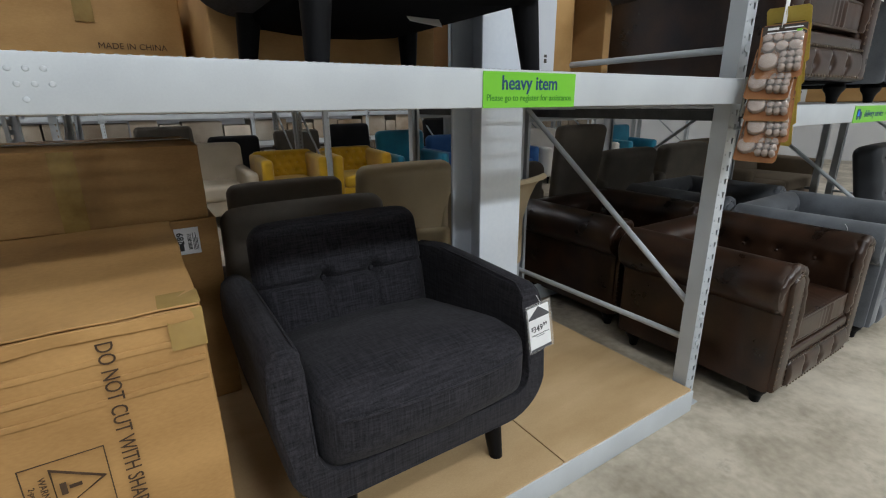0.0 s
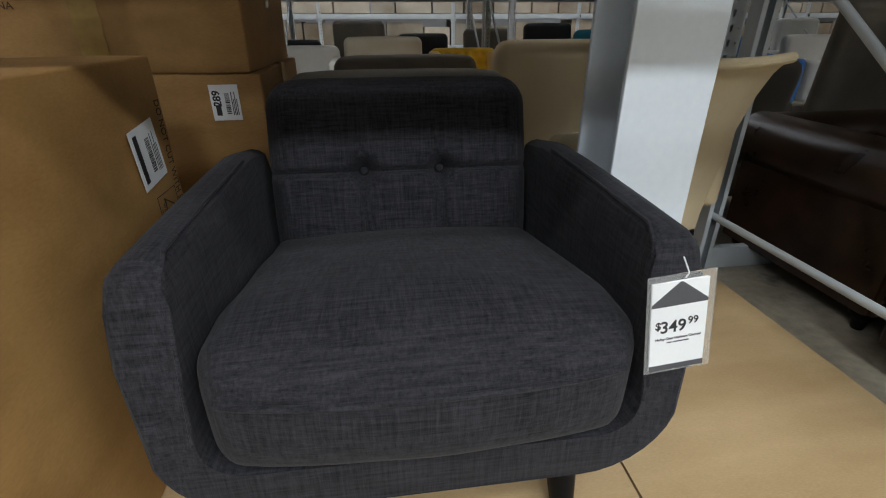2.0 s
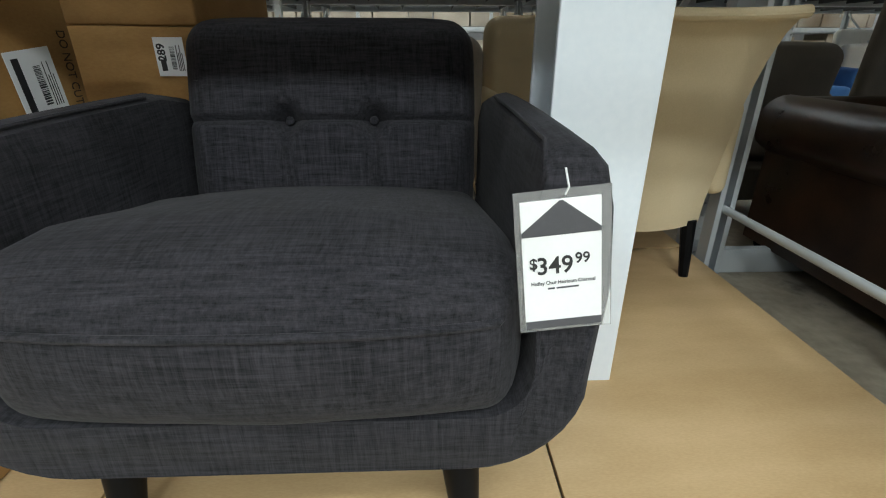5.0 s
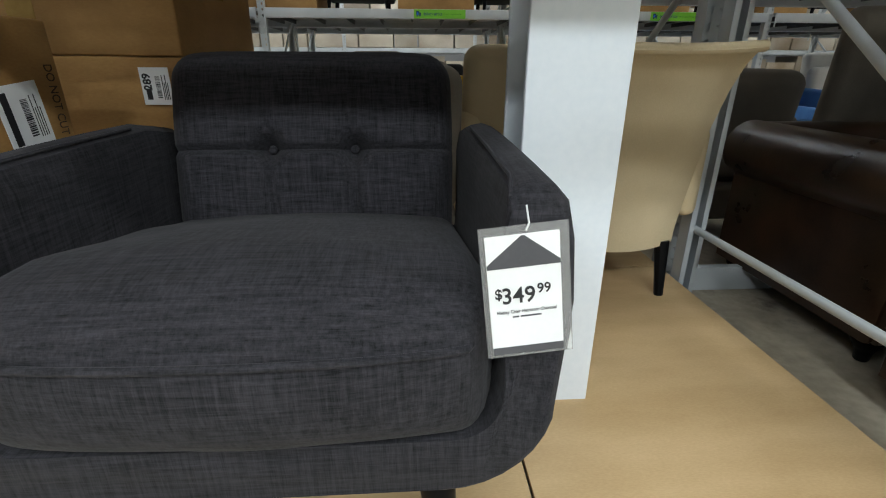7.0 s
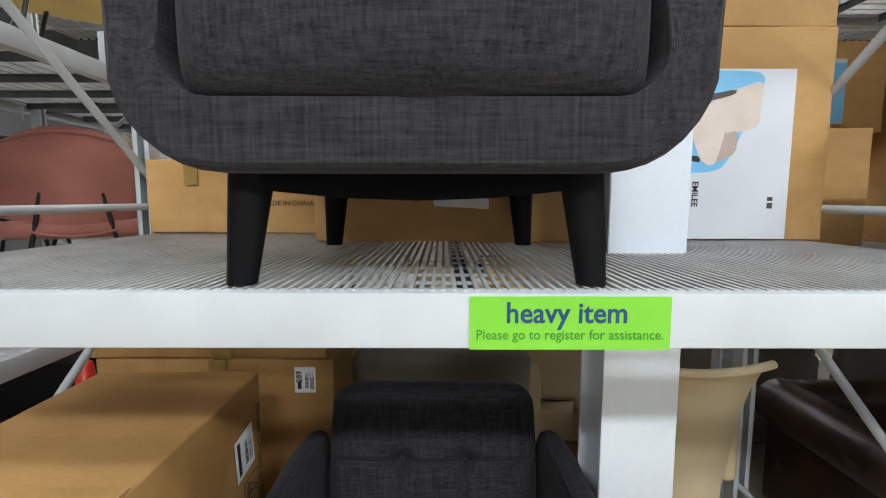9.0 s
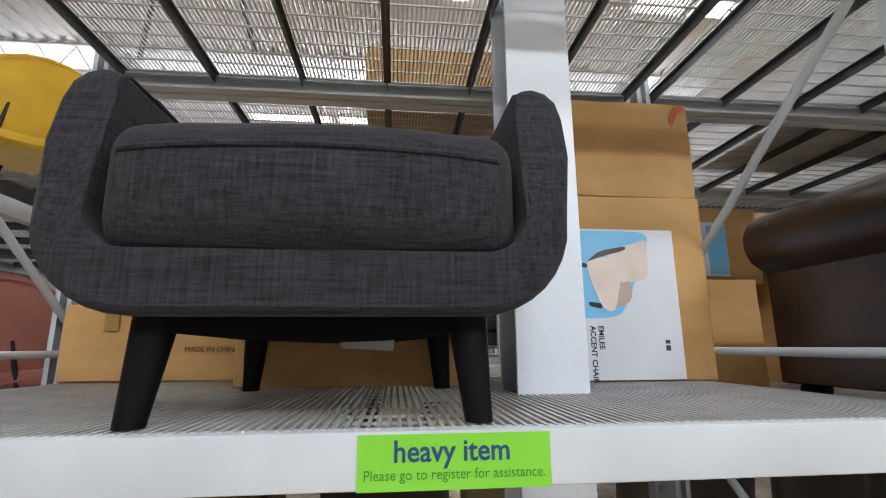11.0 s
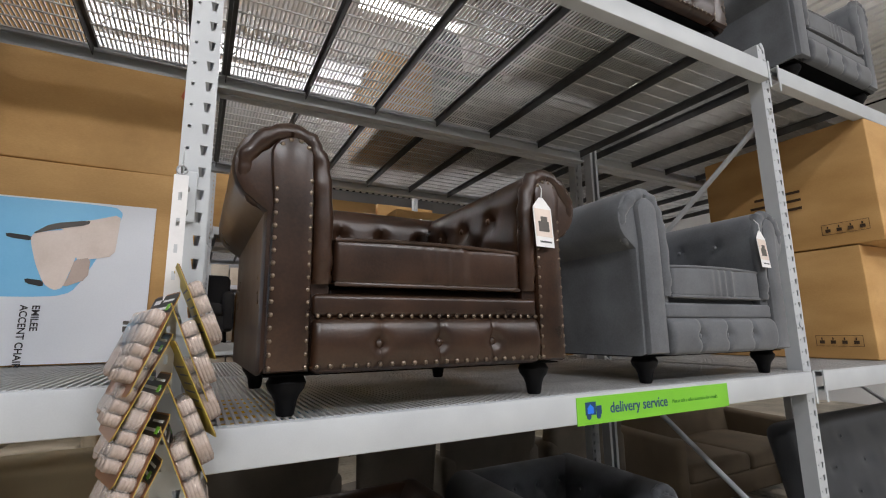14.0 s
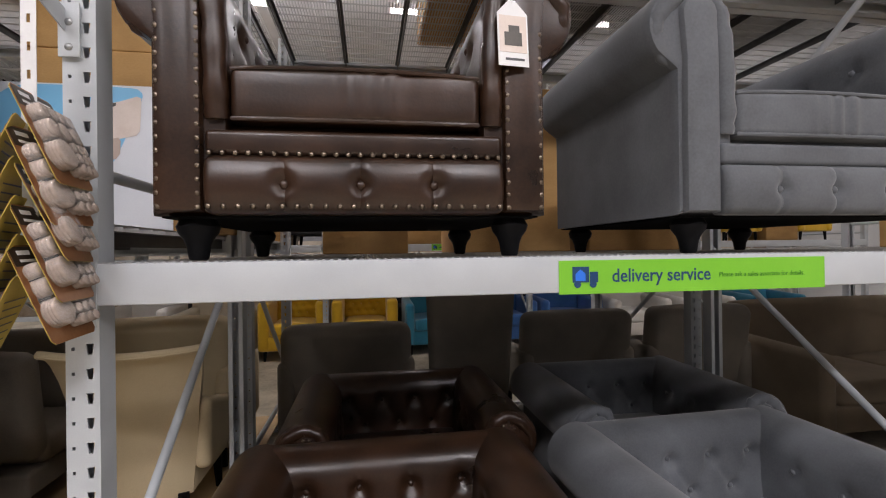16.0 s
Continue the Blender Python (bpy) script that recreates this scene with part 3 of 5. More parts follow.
    def tuft(p):
        q = p.copy()
        w = 0.325 - 0.012 * (p.z / 0.24)
        q.x = p.x * (1 + 0.02 * math.cos(p.z * 6))
        if p.y < 0:
            q.y -= 0.022 * max(0, 1 - (p.x / 0.32) ** 2) * max(0, 1 - (p.z / 0.26) ** 2)
            for a, b in tufts:
                dx, dz = p.x - a, p.z - b
                q.y += 0.046 * gauss(dx * dx + dz * dz, 0.020)
                q.y += 0.011 * gauss(dx * dx, 0.009) * (1 if p.z < b + 0.03 else 0.5 * gauss(dz * dz, 0.09))
            q.y += 0.013 * gauss((p.z - 0.012) ** 2, 0.0055)
        if p.z > 0.1:
            q.z -= 0.05 * max(0, abs(p.x) / 0.32 - 0.55) ** 2
        return q
    back = part("backrest", rbox(0.322, 0.075, 0.24, 0.06, (48, 3, 64), tuft), M_CHARCOAL, t)
    back.matrix_basis = pose(0, 0.685, 0.528, -14, 0, 0)
    for a, b in tufts:
        part("button", loft([[Vector((a + r * math.cos(0.785 * j), -0.054 - h, b + r * math.sin(0.785 * j))) for j in range(8)] for r, h in ((0.011, -0.004), (0.009, 0.002), (0.003, 0.004))]), M_CHARCOAL, back)
    part("dust_cover", rbox(0.25, 0.34, 0.02, 0.019, (4, 4, 1), lambda p: p + Vector((0, 0, -0.018 * max(0, 1 - (p.x / 0.25) ** 2) if p.z < 0 else 0)), (0, 0.40, 0.166)), M_DUST, t, "black dust cover under the seat")
    part("sewn_label", loft([[Vector((0.02, 0.25, 0.136)), Vector((0.13, 0.27, 0.134)), Vector((0.13, 0.272, 0.1335)), Vector((0.02, 0.252, 0.1355))], [Vector((0.025, 0.235, 0.118)), Vector((0.128, 0.25, 0.112)), Vector((0.128, 0.252, 0.1115)), Vector((0.025, 0.237, 0.1175))]]), M_PAPER, t, "white sewn label under the seat", smooth=False)
    for sx in (-1, 1):
        for y, lean in ((0.09, -0.02), (0.66, 0.03)):
            rings = []
            for f in (0, 0.04, 0.5, 1):
                r = 0.037 - 0.014 * (1 - f)
                c = Vector((sx * (0.252 + 0.018 * (1 - f)), y + lean * (1 - f), 0.20 * f))
                rings.append([c + Vector((r * math.cos(0.5236 * j), r * math.sin(0.5236 * j), 0)) for j in range(12)])
            part("leg", loft(rings), M_BLACKWOOD, t, "black tapered wooden leg")
    return t


chair = armchair(pose(0.595, 0.955, 0.11), "charcoal woven armchair with tufted back on the hardboard")
chair_up = copy_thing(chair, pose(0.585, 0.852, DECK1 + 0.003))
chair_up["label"] = "charcoal woven armchair with black legs on the grating shelf"


# ---- the rolled-arm club chair ----
def arm_profile(inset=0.0):
    """Outline across an arm: x from the outer side inwards."""
    c, r = (0.035, 0.548), 0.107 - inset
    pts = [(inset, 0.092 + inset), (inset, 0.30), (inset, 0.445)]
    for i in range(17):
        a = radians(218 - 230 * i / 16)
        pts.append((c[0] + r * math.cos(a), c[1] + r * math.sin(a)))
    pts += [(0.148 - inset, 0.44), (0.148 - inset, 0.30), (0.148 - inset, 0.092 + inset)]
    return pts


def close_up(profile, step):
    """The same outline with points no further apart than the step."""
    out = []
    for a, b in zip(profile, profile[1:]):
        n = max(1, int(math.hypot(a[0] - b[0], a[1] - b[1]) / step))
        out += [(a[0] + (b[0] - a[0]) * j / n, a[1] + (b[1] - a[1]) * j / n) for j in range(n)]
    return out + [profile[-1]]


def tufting(u, v, spots):
    """Depth, 0 to 1, of button dips and of the pleats between neighbouring buttons."""
    deep = 0.0
    for i, (a, b) in enumerate(spots):
        deep = max(deep, gauss((u - a) ** 2 + (v - b) ** 2, 0.018))
        for c, d in spots[i + 1:]:
            if d != b and math.hypot(a - c, b - d) < 0.16:
                k = min(1, max(0, ((u - a) * (c - a) + (v - b) * (d - b)) / ((c - a) ** 2 + (d - b) ** 2)))
                deep = max(deep, 0.3 * gauss((u - a - k * (c - a)) ** 2 + (v - b - k * (d - b)) ** 2, 0.007))
    return deep


ARM_SPOTS = ((0.17, 0.52), (0.34, 0.52), (0.5, 0.52), (0.255, 0.43), (0.42, 0.43))


def club_chair(m, label, mat, nails):
    W, D = 0.83, 0.76
    t = thing("club_chair", m, label, "armchair", "rolled-arm club chairs")
    part("base", rbox(W / 2 - 0.01, D / 2 - 0.03, 0.0975, 0.02, (2, 2, 2), centre=(0, D / 2 + 0.01, 0.1885)), mat, t)
    # front rail: a padded lower panel with three buttons and a plain band above
    spots = (-0.155, 0.0, 0.155)
    def rail(p):
        q = p.copy()
        if p.y < 0:
            q.y -= 0.014 * max(0, 1 - (p.z / 0.062) ** 2)
            for a in spots:
                d2 = (p.x - a) ** 2 + p.z ** 2
                q.y += 0.018 * gauss(d2, 0.013) + 0.006 * gauss((p.x - a) ** 2, 0.0045)
        return q
    part("front_rail", rbox(0.309, 0.03, 0.061, 0.018, (84, 2, 10), rail, (0, 0.022, 0.153)), mat, t)
    part("front_band", rbox(0.309, 0.025, 0.026, 0.012, (4, 2, 2), None, (0, 0.024, 0.240)), mat, t)
    for a in spots:
        b = part("button", dome(0.011, 0.006), mat, t)
        b.location = (a, -0.003, 0.153)
    for s in (-1, 1):
        rings = []
        for y, ins in [(0.012, 0.016), (0.016, 0.005)] + [(0.03 + (D - 0.05) * i / 44, 0.0) for i in range(45)] + [(D, 0.02)]:
            ring = []
            for x, z in close_up(arm_profile(ins), 0.018):
                tuck = 0.022 * tufting(y, z, ARM_SPOTS) if x > 0.09 and z > 0.3 else 0.0
                ring.append(Vector((s * (-W / 2 + x - tuck), y, z)))
            rings.append(ring)
        arm = part("arm", loft(rings), mat, t)
        # padded front face of the arm
        face = [(0.012, 0.098), (0.012, 0.30), (0.014, 0.47)] + [(0.052 + 0.047 * math.cos(radians(190 - 200 * i / 10)), 0.575 + 0.047 * math.sin(radians(190 - 200 * i / 10))) for i in range(11)] + [(0.102, 0.47), (0.102, 0.30), (0.102, 0.098)]
        cx, cz = 0.057, 0.33
        ring = lambda k, y: [Vector((s * (-W / 2 + cx + (x - cx) * k), y, cz + (z - cz) * (1 - (1 - k) * 0.25))) for x, z in face]
        af = loft([ring(1.0, 0.014), ring(1.0, 0.003), ring(0.93, -0.004), ring(0.7, -0.008), ring(0.4, -0.010)])
        part("arm_front", af, mat, t)
        # gathered roll beside the seat
        pts = [(s * (-W / 2 + 0.126), 0.02, 0.29), (s * (-W / 2 + 0.126), 0.012, 0.34), (s * (-W / 2 + 0.124), 0.012, 0.48), (s * (-W / 2 + 0.116), 0.016, 0.57), (s * (-W / 2 + 0.09), 0.018, 0.622), (s * (-W / 2 + 0.045), 0.02, 0.638), (s * (-W / 2 - 0.005), 0.02, 0.615), (s * (-W / 2 - 0.046), 0.024, 0.565), (s * (-W / 2 - 0.048), 0.028, 0.52), (s * (-W / 2 - 0.028), 0.032, 0.475), (s * (-W / 2 + 0.006), 0.036, 0.455)]
        fine = []
        for p, q in zip(pts, pts[1:]):
            for k in range(4):
                fine.append(Vector(p).lerp(Vector(q), k / 4))
        part("welt", tube(fine, [(0.024 + 0.0022 * math.sin(i * 2.1)) * (1 - 0.55 * max(0, i / len(fine) - 0.6) / 0.4) for i in range(len(fine))], 10), mat, t)
        if nails:
            path = [(0.020, 0.108 + 0.0275 * i) for i in range(15)] + [(0.056 + 0.037 * math.cos(radians(175 - 34 * i)), 0.575 + 0.037 * math.sin(radians(175 - 34 * i))) for i in range(1, 5)] + [(0.094, 0.52 - 0.0275 * i) for i in range(16)]
            for x, z in path:
                n = part("nailhead", NAIL, None, t)
                n.location = (s * (-W / 2 + x), -0.0035, z)
    if nails:
        for z, n in ((0.108, 22), (0.216, 25)):
            for i in range(n):
                q = part("nailhead", NAIL, None, t)
                q.location = (-0.298 + 0.596 * i / (n - 1), -0.005 if z > 0.2 else -0.0145, z)
    # back, with its roll, and buttons in diamonds
    spots_b = [(x, z) for z, xs in ((0.53, (-0.24, -0.08, 0.08, 0.24)), (0.42, (-0.16, 0, 0.16))) for x in xs]
    rings = []
    prof = [(D, 0.1), (D + 0.0, 0.45)] + [(D - 0.04 + 0.09 * math.cos(radians(-35 + 210 * i / 14)), 0.56 + 0.09 * math.sin(radians(-35 + 210 * i / 14))) for i in range(15)] + [(D - 0.135, 0.47), (D - 0.15, 0.35), (D - 0.16, 0.2)]
    prof = close_up(prof, 0.016)
    for i in range(71):
        x = -0.345 + 0.69 * i / 70
        ring = []
        for y, z in prof:
            dy = 0
            if y < D - 0.06:
                dy = 0.034 * tufting(x, z, spots_b)
            ring.append(Vector((x, y + dy, z)))
        rings.append(ring)
    part("backrest", loft(rings), mat, t)
    for a, b in spots_b:
        q = part("button", dome(0.010, 0.006), mat, t)
        q.location = (a, D - 0.104 - (0.012 if b < 0.45 else 0), b)
    for s in (-1, 1):
        for k, (y, z) in enumerate(ARM_SPOTS):
            q = part("button", dome(0.010, 0.006), mat, t)
            q.matrix_basis = pose(s * (W / 2 - 0.148), y, z, 0, 0, 90 if s < 0 else -90)
    def crown(p):
        q = p.copy()
        q.z += 0.036 * max(0, 1 - (p.x / 0.265) ** 2) * max(0, 1 - (p.y / 0.3) ** 2) * (1 if p.z > 0 else 0)
        q.y -= 0.006 * max(0, 1 - (p.x / 0.265) ** 2) if p.y < 0 else 0
        if p.y < 0:
            q.y += 0.0045 * math.sin(p.x * 95 + 9 * noise.noise(Vector((p.x * 6, 0, 0)))) * max(0, 1 - abs(p.x - 0.1) / 0.17)
        return q
    cu = part("seat_cushion", rbox(0.262, 0.295, 0.056, 0.018, (64, 10, 3), crown, (0, 0.30, 0.341)), mat, t)
    for z in (0.391, 0.289):
        loop = []
        for i in range(24):
            x = -0.255 + 0.51 * i / 23
            loop.append((x, 0.008 - 0.004 * max(0, 1 - (x / 0.262) ** 2), z + (0.006 if z > 0.35 else 0) * max(0, 1 - (x / 0.262) ** 2)))
        loop += [(0.258, 0.1, z + 0.003), (0.258, 0.4, z + 0.003)]
        part("piping", tube([(-0.258, 0.4, z + 0.003), (-0.258, 0.1, z + 0.003)] + loop, 0.0055, 8), mat, cu)
    part("dust_cover", boxes((-W / 2 + 0.015, W / 2 - 0.015, 0.03, D - 0.02, 0.0875, 0.0915)), M_DUST, t, "black cloth under the seat", smooth=False)
    # turned legs
    for sx in (-1, 1):
        for y in (0.075, D - 0.07):
            part("leg", lathe([(0.017, 0), (0.02, 0.004), (0.024, 0.03), (0.030, 0.045), (0.040, 0.058), (0.044, 0.072), (0.038, 0.083), (0.034, 0.092)], 16, (sx * (W / 2 - 0.07), y, 0)), M_BLACKWOOD, t, "black turned wooden foot")
    return t


NAIL = mesh_of("nailhead", dome(0.0066, 0.0046), M_NAIL)
BROWN_LABEL = "brown leather club chair with nailheads"
GREY_LABEL = "grey velvet tufted club chair"
brown = club_chair(pose(2.398, 0.857, DECK2 + 0.003), BROWN_LABEL + " on the shelf", M_LEATHER, True)
grey = club_chair(pose(3.562, 0.862, DECK2 + 0.003), GREY_LABEL + " on the shelf", M_VELVET, False)
for src, x, y, lab, rz in ((brown, 2.455, 0.68, BROWN_LABEL, 0), (brown, 2.55, 1.54, BROWN_LABEL, 0), (grey, 3.53, 0.69, GREY_LABEL, 2), (grey, 3.64, 1.54, GREY_LABEL, 0)):
    copy_thing(src, pose(x, y, 0.0, 0, 0, rz))["label"] = lab + " on the concrete floor"
# the next two stand for unseen rear goods, added to block light above the grating
copy_thing(grey, pose(3.5, 2.12, DECK3 + 0.003))["label"] = GREY_LABEL + " on the top shelf"
copy_thing(brown, pose(4.5, 2.15, DECK3 + 0.003))["label"] = BROWN_LABEL + " on the top shelf"
copy_thing(brown, pose(3.45, 0.88, DECK3 + 0.003))["label"] = BROWN_LABEL + " on the top shelf"
copy_thing(grey, pose(4.78, 0.84, DECK3 + 0.003))["label"] = GREY_LABEL + " on the top shelf"


# ---- cartons ----
def carton(m, w, d, h, label, mat=None, bulge=0.006, group="", seam="x", tape=True):
    """A closed shipping carton, front at -y, base centre at the origin, with flap gap and tape."""
    mat = mat or M_CARTON
    t = thing("cardboard_box", m, label, "cardboard box", group)
    def soft(p):
        q = p.copy()
        fx, fy, fz = (max(0, 1 - (p.x / (w / 2)) ** 2), max(0, 1 - (p.y / (d / 2)) ** 2), max(0, 1 - (p.z / (h / 2)) ** 2))
        if abs(p.y) > d / 2 - 0.001:
            q.y += math.copysign(bulge * fx * fz, p.y)
        if abs(p.x) > w / 2 - 0.001:
            q.x += math.copysign(bulge * fy * fz, p.x)
        q += Vector((noise.noise(p * 5), noise.noise(p * 5 + Vector((9, 0, 0))), noise.noise(p * 5 + Vector((0, 9, 0))))) * 0.004
        return q
    part("body", rbox(w / 2, d / 2, h / 2, 0.006, (12, 12, 12), soft, (0, 0, h / 2)), mat, t)
    if tape:
        k = bulge + 0.003
        if seam == "x":
            part("tape", boxes((-w / 2 - 0.003, w / 2 + 0.003, -0.03, 0.03, h + 0.004, h + 0.0052), (w / 2 + k, w / 2 + k + 0.0012, -0.03, 0.03, h - 0.09, h + 0.005), (-w / 2 - k - 0.0012, -w / 2 - k, -0.03, 0.03, h - 0.09, h + 0.005)), M_TAPE, t, "shiny brown packing tape", smooth=False)
        else:
            part("tape", boxes((-0.03, 0.03, -d / 2 - 0.003, d / 2 + 0.003, h + 0.004, h + 0.0052), (-0.03, 0.03, -d / 2 - k - 0.0012, -d / 2 - k, h - 0.09, h + 0.005)), M_TAPE, t, "shiny brown packing tape", smooth=False)
    return t


def barcode_label(parent, m, w, h, number=""):
    """A white paper label with bars and blocks. m: its pose, in x and y, facing z."""
    lb = part("shipping_label", boxes((-w / 2, w / 2, -h / 2, h / 2, 0, 0.0008)), M_PAPER, parent, "white paper label with barcode", smooth=False)
    lb.matrix_basis = m
    bm, y = bmesh.new(), -h * 0.32
    rng = random.Random(5)
    while y < h * 0.26:
        t = rng.choice((0.0012, 0.002, 0.003))
        box(bm, w * 0.0, w * 0.16, y, y + t, 0.0008, 0.0012)
        y += t + rng.choice((0.0012, 0.002))
    for i in range(4):
        box(bm, w * (0.22 + 0.055 * i), w * (0.22 + 0.055 * i) + 0.0022, -h * 0.36, h * (0.1 if i % 2 else 0.3), 0.0008, 0.0012)
    part("barcode", bm, M_INK, lb, "black printed bars", smooth=False)["kind"] = "stuff"
    if number:
        blk = part("number_block", boxes((-w * 0.40, -w * 0.16, -h * 0.02, h * 0.36, 0.0008, 0.0011)), M_PAPER, lb, smooth=False)
        words(number, h * 0.30, M_INK, lb, pose(-w * 0.27, h * 0.12, 0.0014, 0, 0, 90), "CENTER", bold=0.0008)
        part("code_block", boxes((-w * 0.36, -w * 0.18, -h * 0.36, -h * 0.06, 0.0008, 0.0012)), M_INK, lb, "black printed block", smooth=False)
    return lb


def warning_sign(parent, m, s):
    """A framed handling sign: a box knife in a triangle over short lines of small print."""
    bm = bmesh.new()
    w, b = s, s * 0.03
    for r in ((-w, w, w - b, w), (-w, w, -w, -w + b), (-w, -w + b, -w + b, w - b), (w - b, w, -w + b, w - b)):
        box(bm, r[0], r[1], r[2], r[3], 0, 0.0008)
    tri = [Vector((-0.72 * s, -0.33 * s, 0.0004)), Vector((0.72 * s, -0.33 * s, 0.0004)), Vector((0, 0.85 * s, 0.0004))]
    tube(tri, s * 0.05, 6, bm, True)
    sg = part("handling_sign", bm, M_INKBROWN, parent, "dark printed warning frame with a triangle", smooth=False)
    sg.matrix_basis = m
    bm = boxes((-0.2 * s, 0.2 * s, -0.2 * s, -0.05 * s, 0, 0.0008), (-0.06 * s, 0.06 * s, 0.0, 0.3 * s, 0, 0.0008))
    part("knife_mark", bm, M_INKBROWN, sg, smooth=False)
    words("WARNING", s * 0.24, M_INKBROWN, sg, pose(0, -0.55 * s, 0.0008), "CENTER")
    words("2-person", s * 0.2, M_INKBROWN, sg, pose(0, -0.8 * s, 0.0008), "CENTER")
    return sg


# the tall carton beside the armchair; its top flap edges are torn
c = carton(pose(-0.195, 1.24, 0.11), 0.49, 0.755, 0.825, "large brown carton with handling print beside the armchair", bulge=0.001, seam="y", tape=False)
fy = -0.3836
words("DO NOT CUT WITH SHARP KNIFE", 0.034, M_INKBROWN, c, front(0.098, fy, 0.592, -90), "CENTER", length=0.41)
warning_sign(c, front(0.0105, fy, 0.560, -90), 0.0565)
words("DO NOT CUT WITH SHARP KNIFE", 0.034, M_INKBROWN, c, pose(0.2535, 0.335, 0.56, 90, 0, 90) @ pose(0, 0, 0, 0, 0, -90), "CENTER", stretch=0.68)
warning_sign(c, pose(0.2535, 0.27, 0.50, 90, 0, 90) @ pose(0, 0, 0, 0, 0, -90), 0.048)
lb = barcode_label(c, pose(0.2545, 0.235, 0.64, 90, 0, 90) @ pose(0, 0, 0, 0, 0, 6), 0.115, 0.125)
part("label_mark", boxes((-0.045, -0.028, -0.05, 0.05, 0.0008, 0.0012)), M_INK, lb, "dark printed mark", smooth=False)
part("flap", rbox(0.243, 0.08, 0.002, 0.0015, (8, 2, 1), lambda p: p + Vector((0, 0, 0.004 * noise.noise(p * 14))), (0, -0.30, 0.829)), M_CARTON, c, "creased cardboard flap")
part("flap_edge", rbox(0.243, 0.002, 0.011, 0.0015, (30, 1, 2), lambda p: p + Vector((0, 0.004 * noise.noise(p * 22), 0.004 * noise.noise(p * 9))), (0, -0.3815, 0.814)), M_CARTON, c, "torn cardboard edge")
part("tape", boxes((0.19, 0.2455, -0.3835, -0.3815, 0.752, 0.824), (0.18, 0.2455, -0.379, -0.31, 0.8315, 0.8325)), M_TAPE, c, "shiny brown packing tape", smooth=False)
for z in (0.764, 0.726, 0.690):
    part("crease", rbox(0.238, 0.0016, 0.0055, 0.0015, (24, 1, 2), lambda p: p + Vector((0, 0.0012 * noise.noise(p * 11), 0.007 * noise.noise(p * 5 + Vector((0, 0, 40 * z))))), (0, -0.3792, z)), M_CARTON, c)

# the stack behind it
c = carton(pose(-0.24, 2.27, 0.11), 0.90, 0.70, 0.758, "brown carton with a white label under another carton", bulge=0.003)
barcode_label(c, front(0.345, -0.3575, 0.68), 0.08, 0.10, "289")
part("tape", boxes((-0.02, 0.05, -0.3565, -0.3555, 0.0, 0.755)), M_TAPE, c, "shiny brown packing tape", smooth=False)
c = carton(pose(-0.26, 2.25, 0.870), 0.90, 0.66, 0.265, "long brown carton lying on top of another carton", bulge=0.003)
words("MADE IN CHINA", 0.026, M_INKBROWN, c, front(-0.30, -0.3375, 0.17))
part("tape", boxes((0.02, 0.09, -0.336, -0.335, 0.0, 0.262)), M_TAPE, c, "shiny brown packing tape", smooth=False)
# upper shelf of the first bay
c = carton(pose(-0.135, 2.235, DECK1 + 0.004), 0.68, 0.55, 0.275, "pale brown carton standing on the grating shelf", M_CARTON2)
for x in (-0.17, 0.07):
    part("tape", boxes((x - 0.025, x + 0.025, -0.2865, -0.2855, 0.18, 0.273)), M_TAPE, c, "shiny brown packing tape", smooth=False)
words("MADE IN CHINA", 0.026, M_INKBROWN, c, front(0.09, -0.2865, 0.112))
carton(pose(0.625, 1.965, DECK1 + 0.004), 0.77, 0.7, 0.55, "tall brown carton standing behind the armchair", M_CARTON2)
c = carton(pose(0.22, 2.72, DECK1 + 0.004), 0.62, 0.5, 0.62, "brown carton at the back of the shelf", M_CARTON2)
# the carton with a printed sheet, beside the column, and one on top of it
c = carton(pose(1.53, 1.98, DECK1 + 0.004), 0.615, 0.56, 0.655, "brown carton with a printed chair picture beside the column", M_CARTON2, bulge=0.002)
py = -0.28 - 0.0075
sheet = part("printed_sheet", boxes((-0.41, 0.182, py - 0.002, py, 0.004, 0.527)), M_GLOSSBOX, c, "glossy white printed sheet with a chair picture", smooth=False)


def blob(pts, depth, mat, name, round_=2):
    """A flat printed patch with a softened outline."""
    for _ in range(round_):
        nxt = []
        for a, b in zip(pts, pts[1:] + pts[:1]):
            nxt += [(a[0] * 0.82 + b[0] * 0.18, a[1] * 0.82 + b[1] * 0.18), (a[0] * 0.18 + b[0] * 0.82, a[1] * 0.18 + b[1] * 0.82)]
        pts = nxt
    return part(name, panel(pts, py - 0.002 - depth - 0.0006, py - 0.002 - depth), mat, sheet, smooth=False)


blob([(-0.40, 0.522), (0.06, 0.522), (0.088, 0.50), (0.075, 0.45), (-0.02, 0.23), (-0.08, 0.21), (-0.40, 0.21)], 0.0, M_SKYBLUE, "blue_field")
blob([(-0.21, 0.408), (-0.145, 0.402), (-0.145, 0.386), (-0.205, 0.394)], 0.0012, M_INK, "printed_leg", 1)
blob([(-0.15, 0.268), (-0.102, 0.262), (-0.102, 0.242), (-0.145, 0.252)], 0.0012, M_INK, "printed_leg", 1)
blob([(-0.100, 0.446), (0.0, 0.466), (0.082, 0.494), (0.079, 0.43), (0.0745, 0.351), (0.011, 0.336), (-0.03, 0.33), (-0.02, 0.40)], 0.0012, M_PRINTCREAM, "printed_back", 1)
blob([(-0.032, 0.332), (0.012, 0.342), (0.009, 0.271), (-0.055, 0.240), (-0.04, 0.28)], 0.0016, M_PRINTSHADE, "printed_shade", 1)
